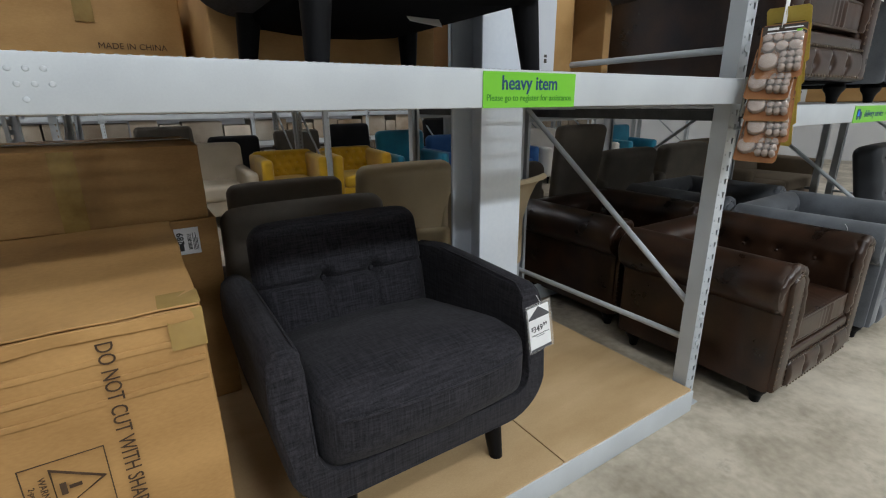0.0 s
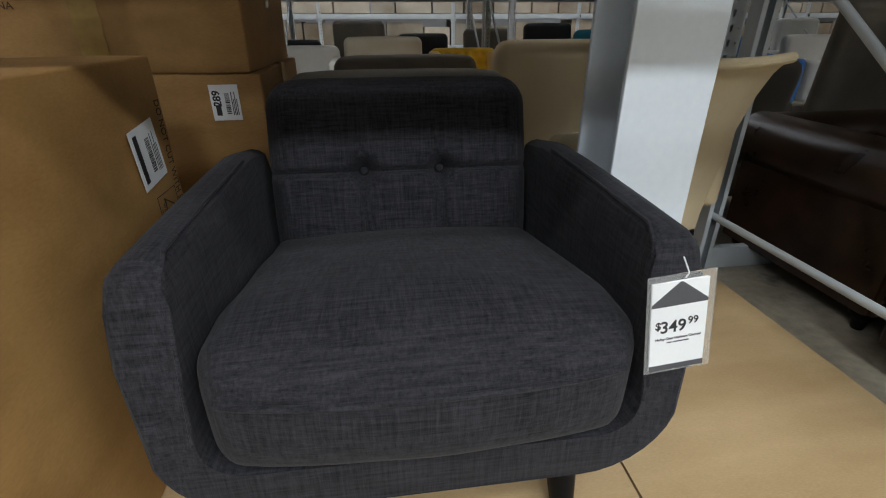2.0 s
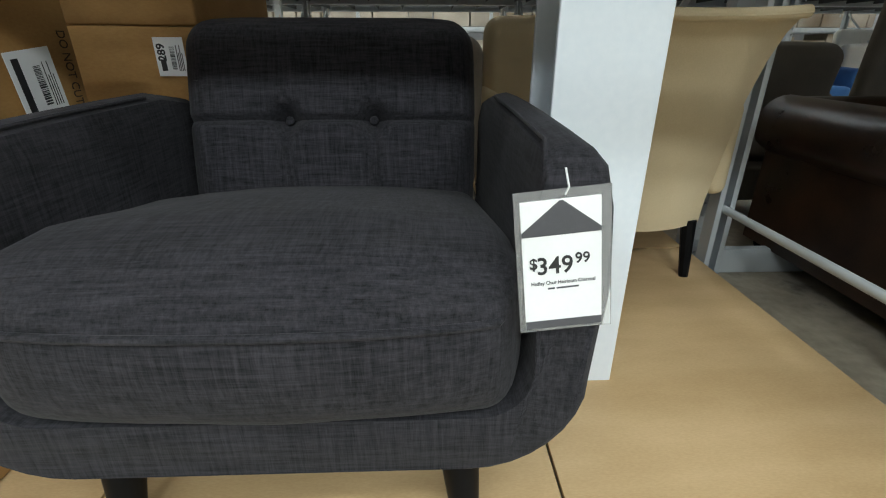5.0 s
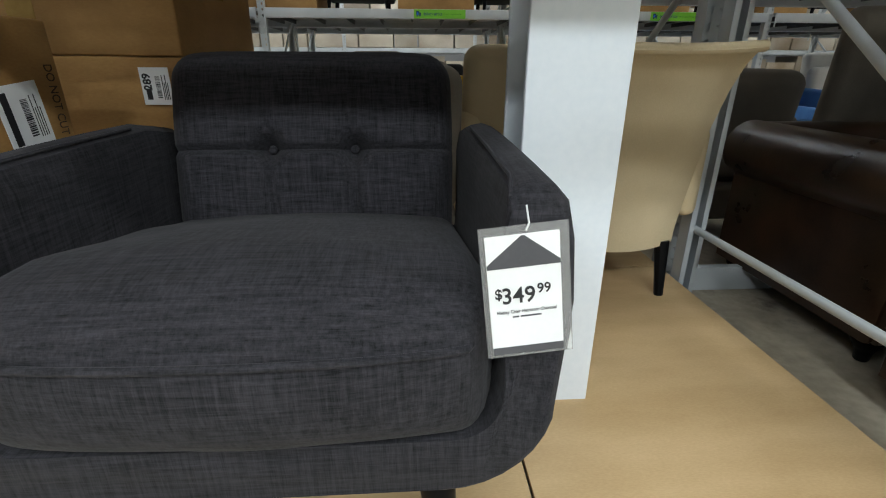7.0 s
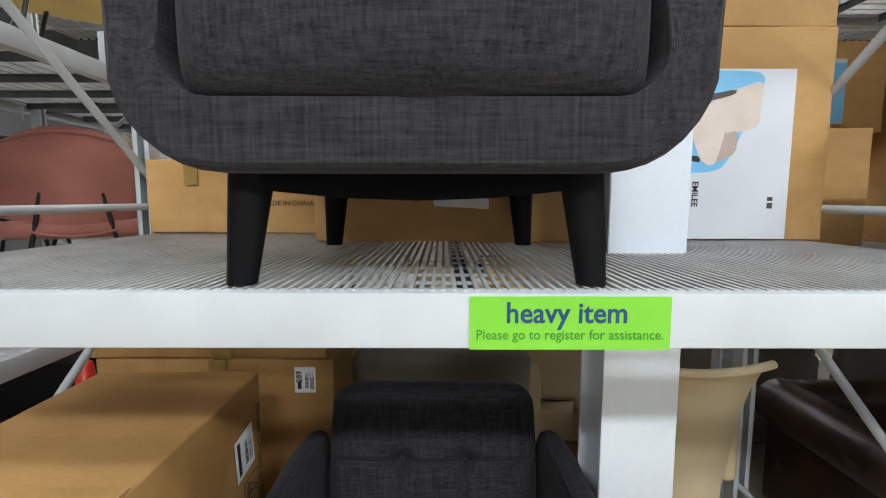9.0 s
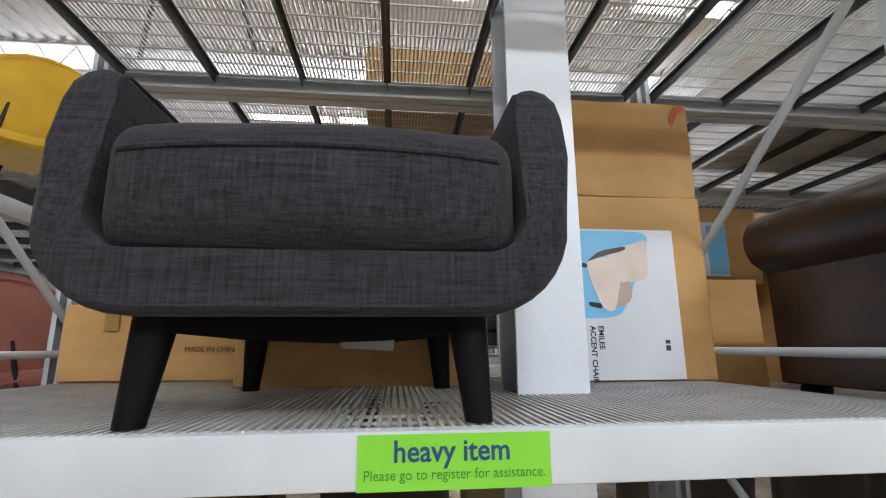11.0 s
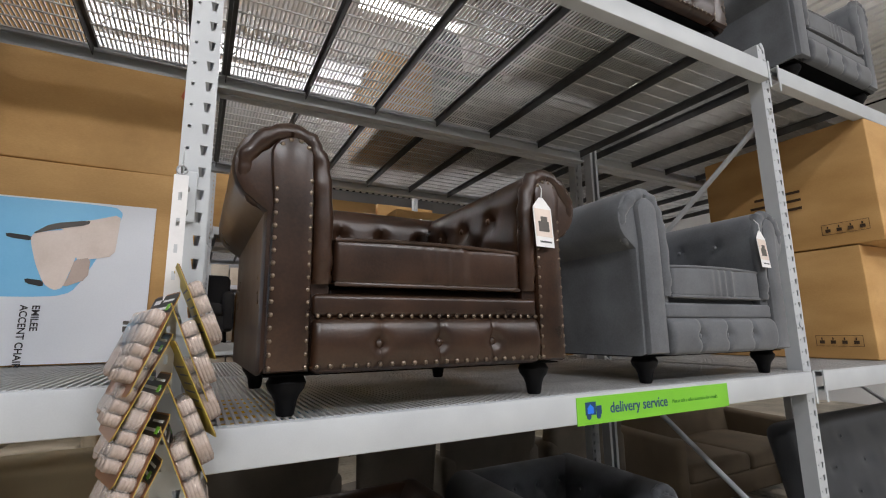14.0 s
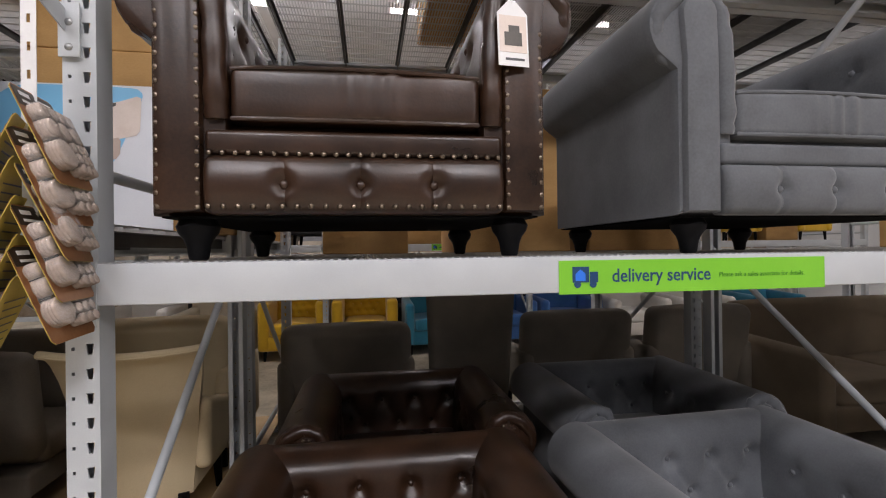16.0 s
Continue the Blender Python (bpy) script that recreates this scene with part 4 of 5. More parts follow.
blob([(-0.152, 0.408), (-0.09, 0.425), (-0.022, 0.432), (-0.018, 0.395), (-0.03, 0.33), (-0.052, 0.240), (-0.075, 0.232), (-0.102, 0.252), (-0.13, 0.32)], 0.0020, M_PRINTCREAM, "printed_arm", 2)
blob([(-0.150, 0.406), (-0.100, 0.447), (0.0, 0.466), (-0.004, 0.450), (-0.09, 0.428)], 0.0028, M_PRINTDARK, "printed_underside", 1)
words("EMILEE", 0.0265, M_INK, sheet, front(-0.112, py - 0.003, 0.185, -90), bold=0.0005)
words("ACCENT CHAIR", 0.0265, M_INK, sheet, front(-0.141, py - 0.003, 0.185, -90), bold=0.0005)
for i in range(3):
    part("small_print", boxes((-0.205 - 0.014 * i, -0.202 - 0.014 * i, py - 0.0028, py - 0.002, 0.085 + 0.02 * i, 0.19)), M_PRINTSHADE, sheet, smooth=False)
part("round_mark", lathe([(0.018, 0), (0.018, 0.0008)], 20), M_PRINTDARK, sheet).matrix_basis = front(-0.262, py - 0.002, 0.175)
part("brand_mark", boxes((-0.345, -0.325, py - 0.0028, py - 0.002, 0.105, 0.19)), M_NAVY, sheet, "dark blue printed mark", smooth=False)
for z0, z1 in ((0.10, 0.118), (0.124, 0.136)):
    part("small_print", boxes((0.118, 0.135, py - 0.0028, py - 0.002, z0, z1)), M_PRINTDARK, sheet, smooth=False)
c = carton(pose(1.53, 1.985, DECK1 + 0.661), 0.615, 0.56, 0.385, "pale brown carton on top of another beside the column", M_CARTON2, bulge=0.003)
part("red_stain", panel([(0.225, 0.31), (0.245, 0.368), (0.285, 0.376), (0.292, 0.36), (0.262, 0.342), (0.238, 0.29)], -0.2885, -0.288), M_RED, c, "faint red ink stain", smooth=False)
# boxes further back, seen past the column
c = carton(pose(2.40, 2.68, DECK2 + 0.004), 0.46, 0.5, 0.55, "brown carton at the back of the shelf", M_CARTON2)
c = carton(pose(2.62, 2.83, DECK2 + 0.56), 0.46, 0.4, 0.45, "carton with a blue picture on top of another", M_CARTON2)
part("printed_sheet", boxes((-0.20, 0.02, -0.2075, -0.2065, 0.04, 0.36)), M_GLOSSBOX, c, "white printed sheet", smooth=False)
part("blue_field", boxes((-0.10, 0.018, -0.2085, -0.2077, 0.05, 0.34)), M_SKYBLUE, c, "pale blue print", smooth=False)
carton(pose(3.22, 2.66, DECK2 + 0.004), 0.66, 0.55, 0.92, "brown carton behind the leather chair", M_CARTON2)
carton(pose(4.0, 2.7, DECK2 + 0.004), 0.6, 0.5, 0.6, "brown carton behind the grey chair", M_CARTON)
# bay three, two stacked
for z, y, h in ((DECK2 + 0.004, 1.44, 0.615), (DECK2 + 0.625, 1.33, 0.70)):
    c = carton(pose(5.51, y, z), 0.96, 0.92, h, "large brown carton in a stack of two", M_CARTON2, bulge=0.004)
    m = pose(-0.4875, -0.30, 0.10, 90, 0, -90)
    bm = bmesh.new()
    for a in ((-0.11, 0.11, 0.028, 0.03), (-0.11, 0.11, -0.03, -0.028), (-0.11, -0.108, -0.028, 0.028), (0.108, 0.11, -0.028, 0.028)):
        box(bm, *a, 0, 0.0008)
    for i in range(4):
        x = -0.08 + i * 0.053
        box(bm, x - 0.012, x + 0.012, -0.016, 0.002, 0, 0.0008)
        box(bm, x - 0.003, x + 0.003, 0.004, 0.018, 0, 0.0008)
    part("handling_marks", bm, M_INKBROWN, c, "row of printed handling marks", smooth=False).matrix_basis = m
    for i in range(3):
        part("print_line", boxes((-0.16 + 0.03 * i, 0.16, -0.008, 0.008, 0, 0.0008)), M_INKBROWN, c, smooth=False).matrix_basis = pose(-0.4875, 0.05, 0.26 + 0.05 * i, 90, 0, -90)

# top shelf cartons seen through the grating
carton(pose(3.06, 2.62, DECK3 + 0.004), 0.62, 0.7, 0.5, "pale brown carton on the top shelf", M_CARTON2)
carton(pose(0.9, 2.6, DECK3 + 0.004), 0.7, 0.6, 0.35, "pale brown carton on the top shelf", M_CARTON2)


# ---- signs on the beams ----
sg = thing("shelf_sign", pose(0.809, RY - 0.0055, 1.294), "lime green sign about heavy items on the beam", "sign", "beam signs")
part("sign_sheet", boxes((-0.145, 0.145, -0.0008, 0.001, -0.039, 0.039)), M_LIME, sg, smooth=False)
words("heavy item", 0.043, M_NAVY, sg, front(-0.005, -0.0012, 0.014), "CENTER", bold=0.0007, stretch=0.94)
words("Please go to register for assistance.", 0.0205, M_DKGREEN, sg, front(0.0, -0.0012, -0.0175), "CENTER", stretch=0.93)


def delivery_sign(m, label):
    s = thing("shelf_sign", m, label, "sign", "beam signs")
    part("sign_sheet", boxes((-0.35, 0.35, -0.0008, 0.001, -0.0385, 0.0385)), M_LIME, s, smooth=False)
    words("delivery service", 0.044, M_NAVY, s, front(-0.222, -0.0012, 0.001), bold=0.0005, stretch=0.92)
    words("Please ask a sales associate for details.", 0.0165, M_DKGREEN, s, front(0.055, -0.0012, -0.001), stretch=0.93)
    truck = part("truck_mark", boxes((-0.318, -0.278, -0.0018, -0.0008, -0.012, 0.024), (-0.276, -0.256, -0.0018, -0.0008, -0.012, 0.012)), M_NAVY, s, "dark blue printed truck", smooth=False)
    part("house_mark", panel([(-0.311, -0.008), (-0.287, -0.008), (-0.287, 0.008), (-0.299, 0.018), (-0.311, 0.008)], -0.0024, -0.0018), M_SIGNBLUE, truck, smooth=False)
    for x in (-0.306, -0.268):
        part("wheel_mark", lathe([(0.0085, 0), (0.0085, 0.001)], 14), M_NAVY, truck).matrix_basis = front(x, -0.001, -0.016)
    return s


ds = delivery_sign(pose(3.188, RY - 0.0055, 1.199), "lime green sign about delivery service on the beam")
for x in (-1.2, 1.1, 3.4, 5.6):
    d = copy_thing(ds, pose(x, 5.4 - 0.006, 1.299) @ Matrix.Diagonal((0.7, 1, 1, 1)))


# ---- tags ----
def price_tag(m, label):
    t = thing("price_tag", m, label, "price tag", "price tags")
    sl = part("sleeve", rbox(0.0545, 0.0009, 0.083, 0.0008, (1, 1, 1)), M_CLEAR, t, "clear plastic sleeve")
    sl.visible_shadow = False
    part("paper", boxes((-0.0475, 0.0425, 0.0011, 0.0016, -0.078, 0.072)), M_PAPER, t, "white printed price card", smooth=False)
    card = part("face", boxes((-0.0475, 0.0425, -0.0018, -0.0012, -0.078, 0.072)), M_PAPER, t, "white printed price card", smooth=False)
    part("peak", panel([(-0.0475, 0.033), (0.0425, 0.033), (0.0425, 0.038), (0.0, 0.071), (-0.004, 0.071), (-0.0475, 0.038)], -0.0024, -0.0018), M_GREY_BAND, card, "dark grey printed gable", smooth=False)
    part("foot_band", boxes((-0.0475, 0.0425, -0.0024, -0.0018, -0.078, -0.069)), M_GREY_BAND, card, "dark grey printed band", smooth=False)
    words("$", 0.018, M_INK, card, front(-0.0405, -0.0022, 0.001), bold=0.0003)
    words("349", 0.0285, M_INK, card, front(-0.0325, -0.0022, -0.003), bold=0.0003)
    words("99", 0.0175, M_INK, card, front(0.0120, -0.0022, 0.0035), bold=0.0002)
    words("Hadley Chair Heirloom Charcoal", 0.0062, M_GREY_BAND, card, front(-0.002, -0.0022, -0.0225), "CENTER", length=0.074)
    part("small_print", boxes((-0.020, -0.012, -0.0022, -0.0018, -0.0305, -0.0285), (-0.010, 0.016, -0.0022, -0.0018, -0.0305, -0.0285)), M_GREY_BAND, card, "a short line of small grey print", smooth=False)
    part("fastener", tube([(0.002, -0.004, 0.077), (0.006, -0.005, 0.085), (0.008, 0.012, 0.102)], 0.0012, 5), M_STRIP, t, "white plastic tag fastener")
    return t


price_tag(pose(0.954, 0.938, 0.608, -5, -6.0, 0) @ Matrix.Diagonal((0.93, 1, 0.96, 1)), "white price card in a clear sleeve on the arm")


def swing_tag(m, label):
    t = thing("swing_tag", m, label, "tag", "swing tags")
    card = part("card", panel([(-0.028, -0.06), (0.028, -0.06), (0.028, 0.034), (0.006, 0.058), (-0.006, 0.058), (-0.028, 0.034)], -0.0008, 0.0004), M_PAPER, t, "white card tag", smooth=False)
    part("picture", boxes((-0.025, 0.025, -0.0014, -0.0009, -0.036, 0.03)), M_PRINTCREAM, card, "pale printed picture", smooth=False)
    part("picture_sofa", boxes((-0.016, 0.016, -0.002, -0.0015, -0.024, 0.0), (-0.008, 0.012, -0.002, -0.0015, 0.0001, 0.012)), M_PRINTDARK, card, "dark printed sofa", smooth=False)
    part("print_line", boxes((-0.015, 0.02, -0.0014, -0.0009, -0.05, -0.046)), M_GREY_BAND, card, smooth=False)
    part("string", tube([(0, 0, 0.052), (0.004, -0.002, 0.08), (0.01, 0.012, 0.10)], 0.0012, 5), M_STRIP, t, "thin white string")
    return t


swing_tag(pose(2.727, 0.835, 1.735, -4, 0, 5) @ Matrix.Scale(1.25, 4), "white picture tag hanging from the brown arm")
swing_tag(pose(3.832, 0.842, 1.735, -4, 0, 5) @ Matrix.Scale(1.25, 4), "white picture tag hanging from the grey arm")


swing_tag(pose(3.05, 0.838, 0.545, -4, 0, 8), "white picture tag hanging from the grey arm")
swing_tag(pose(2.99, 0.842, 0.455, -4, 3, -5), "white picture tag hanging from the grey arm")

# ---- the strip of felt pad packs ----
hk = thing("sign_bracket", pose(1.822, 0.900, 1.70), "light grey metal bracket fixed to the rack post", "bracket")
part("plate", rbox(0.020, 0.0025, 0.055, 0.002, (1, 1, 1), None, (0.005, -0.004, 0.015)), M_RACK, hk)
part("arm", loft([[Vector((x, y, z)) for y, z in ((-0.004, 0.055), (-0.11, 0.085), (-0.11, 0.045), (-0.004, 0.01))] for x in (-0.003, 0.0)]), M_RACK, hk, smooth=False)
for z in (0.03, -0.02):
    part("bolt", dome(0.008, 0.004, 10), M_ZINC, hk).location = (0.005, -0.0065, z)
hook_y = 0.79
st = thing("clip_strip", pose(1.822, hook_y, 1.70), "white plastic strip hanging from the metal bracket", "clip strip")
part("ring", tube([(0.009 * math.cos(a * 0.6283), 0, 0.038 + 0.009 * math.sin(a * 0.6283)) for a in range(10)], 0.0018, 6, closed=True), M_ZINC, st, "small metal ring")
bm = bmesh.new()
for i in range(8):
    z = 0.028 - i * 0.05
    box(bm, -0.0125, -0.003, -0.0006, 0.0006, z - 0.05, z)
    box(bm, 0.003, 0.0125, -0.0006, 0.0006, z - 0.05, z)
    box(bm, -0.003, 0.003, -0.0006, 0.0006, z - 0.034, z)
part("strip", bm, M_STRIP, st, smooth=False)["kind"] = "stuff"


def felt_pack(m, label):
    """A carded pack of felt pads. It faces -y; hangs from the origin."""
    t = thing("felt_pad_pack", m, label, "felt pads", "felt pad packs")
    W, H = 0.062, 0.180
    outline = [(-W + 0.008, -H), (W - 0.008, -H), (W, -H + 0.008), (W, -0.008), (W - 0.008, 0), (-W + 0.008, 0), (-W, -0.008), (-W, -H + 0.008)]
    card = part("card", panel(outline, -0.0006, 0.0), M_COPPER, t, "copper-coloured backing card", smooth=False)
    part("card_back", panel(outline, 0.0002, 0.0012), M_CARDYEL, t, "yellow printed back of the card", smooth=False)
    part("header", boxes((-W + 0.003, W - 0.003, -0.0012, -0.0007, -0.038, -0.003)), M_CARDBLACK, card, "dark printed header", smooth=False)
    part("header_print", boxes((-0.045, -0.015, -0.0017, -0.0013, -0.018, -0.01), (0.0, 0.048, -0.0017, -0.0013, -0.016, -0.012), (-0.045, 0.048, -0.0017, -0.0013, -0.031, -0.026)), M_PAPER, card, "white printed lines", smooth=False)["kind"] = "stuff"
    part("price_dot", boxes((0.032, 0.046, -0.0022, -0.0018, -0.034, -0.022)), M_LIME, card, "lime price sticker", smooth=False)
    for i in range(6):
        part("back_print", boxes((-0.045, 0.04 - 0.01 * (i % 3), 0.0014, 0.0018, -0.05 - 0.016 * i, -0.047 - 0.016 * i)), M_PRINTDARK, t, smooth=False)
    rows = [(-0.052, 0.0125, 4), (-0.082, 0.0165, 3)]
    pads = []
    for z, r, n in rows:
        pads += [((i - (n - 1) / 2) * 2.12 * r, z, r) for i in range(n)]
    pads.append((-0.031, -0.129, 0.026))
    for j in range(3):
        pads += [(0.008 + i * 0.0195, -0.110 - j * 0.0205, 0.0098) for i in range(3)]
    for x, z, r in pads:
        k = (round(r, 4))
        if k not in PADS:
            PADS[k] = mesh_of("felt_pad", loft([[Vector((r * a * math.cos(0.4488 * j), -b, r * a * math.sin(0.4488 * j))) for j in range(14)] for a, b in ((1, 0.0008), (1.0, 0.005), (0.94, 0.0056), (1.0, 0.0062), (1.0, 0.0104), (0.94, 0.011), (1.0, 0.0116), (1.0, 0.0158), (0.94, 0.0164), (1.0, 0.017), (0.98, 0.0212), (0.9, 0.0225))]), M_FELT)
        q = part("felt_pad", PADS[k], None, t)
        q.location = (x, 0, z)
    blister = part("blister", rbox(0.054, 0.0118, 0.056, 0.008, (1, 1, 1), None, (0, -0.0125, -0.094)), M_CLEAR, t, "clear plastic blister")
    blister.visible_shadow = False
    return t


PADS = {}
LABEL_PACK = "carded pack of beige felt pads on a hanging strip"
first = None
for i in range(10):
    left = i % 2 == 0
    z = (1.50 if left else 1.585) - 0.0335 * i
    tilt = 22 + 1.2 * (i % 3)
    turn = (-69 - 3 * (i % 3)) if left else (90 + 5 * (i % 3))
    m = pose(1.822 + (-0.004 if left else 0.004), hook_y - 0.006 + 0.002 * (i % 3), z) @ pose(0, 0, 0, 0, 0, turn) @ pose(0, 0, 0, -tilt, 2 * (i % 3) - 2, 0)
    if first is None:
        first = felt_pack(m, LABEL_PACK)
    else:
        copy_thing(first, m)


# ---- upholstered chairs further back ----
def lounge(m, label, mat, w=0.75, d=0.75, h=0.85, seat_h=0.42, arm_h=0.6, arm_w=0.11, back_t=0.14, tuft=False, leg=0.12, leg_mat=None, round_=0.06, lean=8, slope=0.0, studs=False, seat_over=0.0, category="armchair", arms=True, cushions=1, group=""):
    """A stuffed chair that faces -y, base centre of its front edge at the origin."""
    t = thing("sofa" if category == "sofa" else "lounge_chair", m, label, category, group)
    inner = w / 2 - (arm_w if arms else 0)
    part("base", rbox(w / 2 - 0.01, d / 2 - 0.02, (seat_h - 0.13 - leg) / 2, 0.02, (2, 2, 2), None, (0, d / 2, leg + (seat_h - 0.13 - leg) / 2)), mat, t)
    for k in range(cushions):
        cw = inner / cushions
        cx = -inner + cw * (2 * k + 1)
        part("seat_cushion", rbox(cw - 0.004, d / 2 - 0.06 + seat_over, 0.068, 0.04, (8, 8, 2), lambda p: p + Vector((0, 0, 0.02 * max(0, 1 - (p.x / cw) ** 2) if p.z > 0 else 0)), (cx, d / 2 - 0.06 - seat_over, seat_h - 0.066)), mat, t)
    bh = (h - seat_h + 0.10) / 2
    spots = [(x, z) for r in range(4) for z in [bh * (0.65 - 0.42 * r)] for x in [(-0.5 + ((i + 0.5 * (r % 2)) / 6)) * 2 * (w / 2 - 0.08) for i in range(7)]] if tuft else []
    def shape(p):
        q = p.copy()
        if slope:
            q.x *= 1 + slope * (p.z / bh)
        if p.y < 0:
            q.y -= 0.02 * max(0, 1 - (p.x / (w / 2)) ** 2)
            for a, b in spots:
                d2 = (p.x - a) ** 2 + (p.z - b) ** 2
                if d2 < 0.01:
                    q.y += 0.024 * gauss(d2, 0.02)
        if p.z > 0:
            q.z -= round_ * 1.1 * max(0, abs(p.x) / (w / 2) - 0.6) ** 2
        return q
    bw = w / 2 if not arms else w / 2 - 0.02
    back = part("backrest", rbox(bw, back_t / 2, bh, min(round_, back_t / 2 * 0.95), (34 if tuft else 8, 2, 26 if tuft else 8), shape), mat, t)
    back.matrix_basis = pose(0, d - back_t / 2 - 0.02, seat_h - 0.10 + bh, -lean, 0, 0)
    if tuft:
        for a, b in spots:
            if abs(a) < bw - 0.04:
                q = part("button", BUTTONS.setdefault(mat.name, mesh_of("button", dome(0.009, 0.006), mat)), None, back)
                q.location = (a, -back_t / 2 - 0.004, b)
    if arms:
        for s in (-1, 1):
            arm = part("arm", rbox(arm_w / 2, d / 2 - 0.01, (arm_h - leg) / 2, min(0.045, arm_w * 0.45), (2, 6, 4), lambda p: p + Vector((0, 0, 0.03 * (p.y / d) if p.z > 0 else 0)), (s * (w / 2 - arm_w / 2), d / 2 - 0.01, leg + (arm_h - leg) / 2)), mat, t)
            if studs:
                for k in range(14):
                    q = part("nailhead", NAIL, None, arm)
                    q.location = (s * (w / 2 - 0.012), -0.002, leg + 0.03 + k * 0.03)
    for sx in (-1, 1):
        for y in (0.07, d - 0.09):
            part("leg", tube([(sx * (w / 2 - 0.08), y, leg + 0.01), (sx * (w / 2 - 0.07), y, 0.0)], [0.022, 0.015], 8), leg_mat or M_BLACKWOOD, t, "dark tapered leg")
    return t


BUTTONS = {}
AWAY = 180


def away(x, y, z=0.0, turn=0):
    """Pose of a chair whose back is at y and that faces away."""
    return pose(x, y, z, 0, 0, AWAY + turn)


B2 = 0.11
# the cream chair that stands behind the column with its back to the aisle
def flared_back_chair(m, label, mat):
    """Chair seen from behind: a tall back that widens upwards and rolls over at the top."""
    t = thing("wing_chair", m, label, "armchair")
    rows = [(0.17, 0.20, 0.0, 0.05), (0.24, 0.205, 0.0, 0.055), (0.40, 0.225, -0.01, 0.05), (0.55, 0.238, -0.03, 0.045), (0.66, 0.256, -0.055, 0.045), (0.73, 0.268, -0.085, 0.045), (0.765, 0.275, -0.115, 0.035), (0.775, 0.277, -0.14, 0.02)]
    rings = []
    for z, hw, y, th in rows:
        ring = []
        for i in range(17):
            f = -1 + i / 8
            ring.append(Vector((hw * f, y - 0.055 * (1 - f * f) + 0.05, z + 0.012 * f * f)))
        for i in range(17):
            f = 1 - i / 8
            ring.append(Vector((hw * f * 0.97, y + th - 0.055 * (1 - f * f) + 0.05, z - 0.01 + 0.012 * f * f)))
        rings.append(ring)
    part("backrest", loft(rings), mat, t)
    pts = [(0.277 * f, -0.14 - 0.055 * (1 - f * f) + 0.048, 0.775 + 0.012 * f * f) for f in [-1 + i / 8 for i in range(17)]]
    part("piping", tube(pts, 0.006, 6), mat, t)
    part("top_roll", tube([(p[0], p[1] + 0.012, p[2] + 0.004) for p in pts], 0.016, 10), mat, t)
    part("seat", rbox(0.21, 0.24, 0.10, 0.04, (4, 4, 2), None, (0, 0.28, 0.27)), mat, t)
    for s in (-1, 1):
        part("arm", rbox(0.035, 0.20, 0.15, 0.033, (2, 6, 4), lambda p: p + Vector((0, 0, -0.25 * (p.y + 0.2) if p.z > 0 else 0)), (s * 0.235, 0.24, 0.42)), mat, t)
    for sx in (-1, 1):
        for y, ly in ((0.045, -0.03), (0.46, 0.02)):
            part("leg", tube([(sx * 0.165, y, 0.19), (sx * 0.17, y + ly, 0.0)], [0.024, 0.015], 8), M_BLACKWOOD, t, "dark tapered leg")
    return t


flared_back_chair(pose(1.495, 1.855, B2), "cream linen chair with a flared back on the hardboard", M_CREAM)
lounge(away(0.62, 2.58, B2), "taupe low-backed chair behind the charcoal armchair", M_TAUPE, w=0.75, d=0.52, h=0.745, seat_h=0.36, arms=False, back_t=0.12, group="taupe chairs")
lounge(away(0.68, 3.12, B2), "taupe chair with a rounded back facing the far aisle", M_TAUPE, w=0.64, d=0.5, h=0.76, arms=False, back_t=0.10, lean=4, group="taupe chairs")
lounge(away(1.36, 3.08, B2), "beige chair with short arms facing the far aisle", M_CREAM, w=0.68, d=0.62, h=0.82, arm_h=0.55, group="taupe chairs")
lounge(away(2.28, 3.18), "taupe chair with a low round back on the floor", M_TAUPE, w=0.80, d=0.55, h=0.84, arm_h=0.62, round_=0.07, group="taupe chairs")
lounge(away(3.02, 3.15), "tall-backed taupe chair on the floor", M_TAUPE, w=0.52, d=0.55, h=1.10, arms=False, back_t=0.09, lean=6, slope=0.06, group="taupe chairs", leg=0.3)
lounge(away(3.72, 3.20), "taupe chair with open black legs on the floor", M_TAUPE, w=0.78, d=0.58, h=0.87, arm_h=0.62, leg=0.3, seat_h=0.5, group="taupe chairs")
lounge(away(4.58, 3.20), "taupe chair with a square back on the floor", M_TAUPE, w=0.78, d=0.58, h=0.88, arm_h=0.62, group="taupe chairs")
lounge(pose(5.95, 2.25, 0), "brown-beige sofa with loose cushions on the floor", M_MOCHA, w=1.75, d=0.85, h=0.86, arm_h=0.62, category="sofa", cushions=2)
lounge(pose(5.55, 0.55, 0), "dark grey tufted sofa on the floor", M_SLATE, w=1.95, d=0.78, h=0.95, arms=False, category="sofa", tuft=True, cushions=2, back_t=0.18, lean=12)

# across the aisle, on the floor in front
FAR = 5.46
lounge(pose(-0.17, FAR, 0.0), "off-white tub chair across the aisle", M_OFFWHITE, w=0.70, d=0.72, h=0.78, arm_h=0.66, round_=0.07)
lounge(pose(0.64, FAR, 0.0), "cream linen armchair with a loose cushion across the aisle", M_BEIGE, w=0.92, d=0.85, h=0.86, arm_h=0.58, arm_w=0.13, round_=0.07)
yl = lounge(pose(1.53, FAR, 0.0), "mustard velvet armchair with a tufted back across the aisle", M_YELLOW, w=0.78, d=0.72, h=0.74, arm_h=0.70, arm_w=0.13, tuft=True, back_t=0.16, group="mustard armchairs")
copy_thing(yl, pose(2.36, FAR, 0.0))
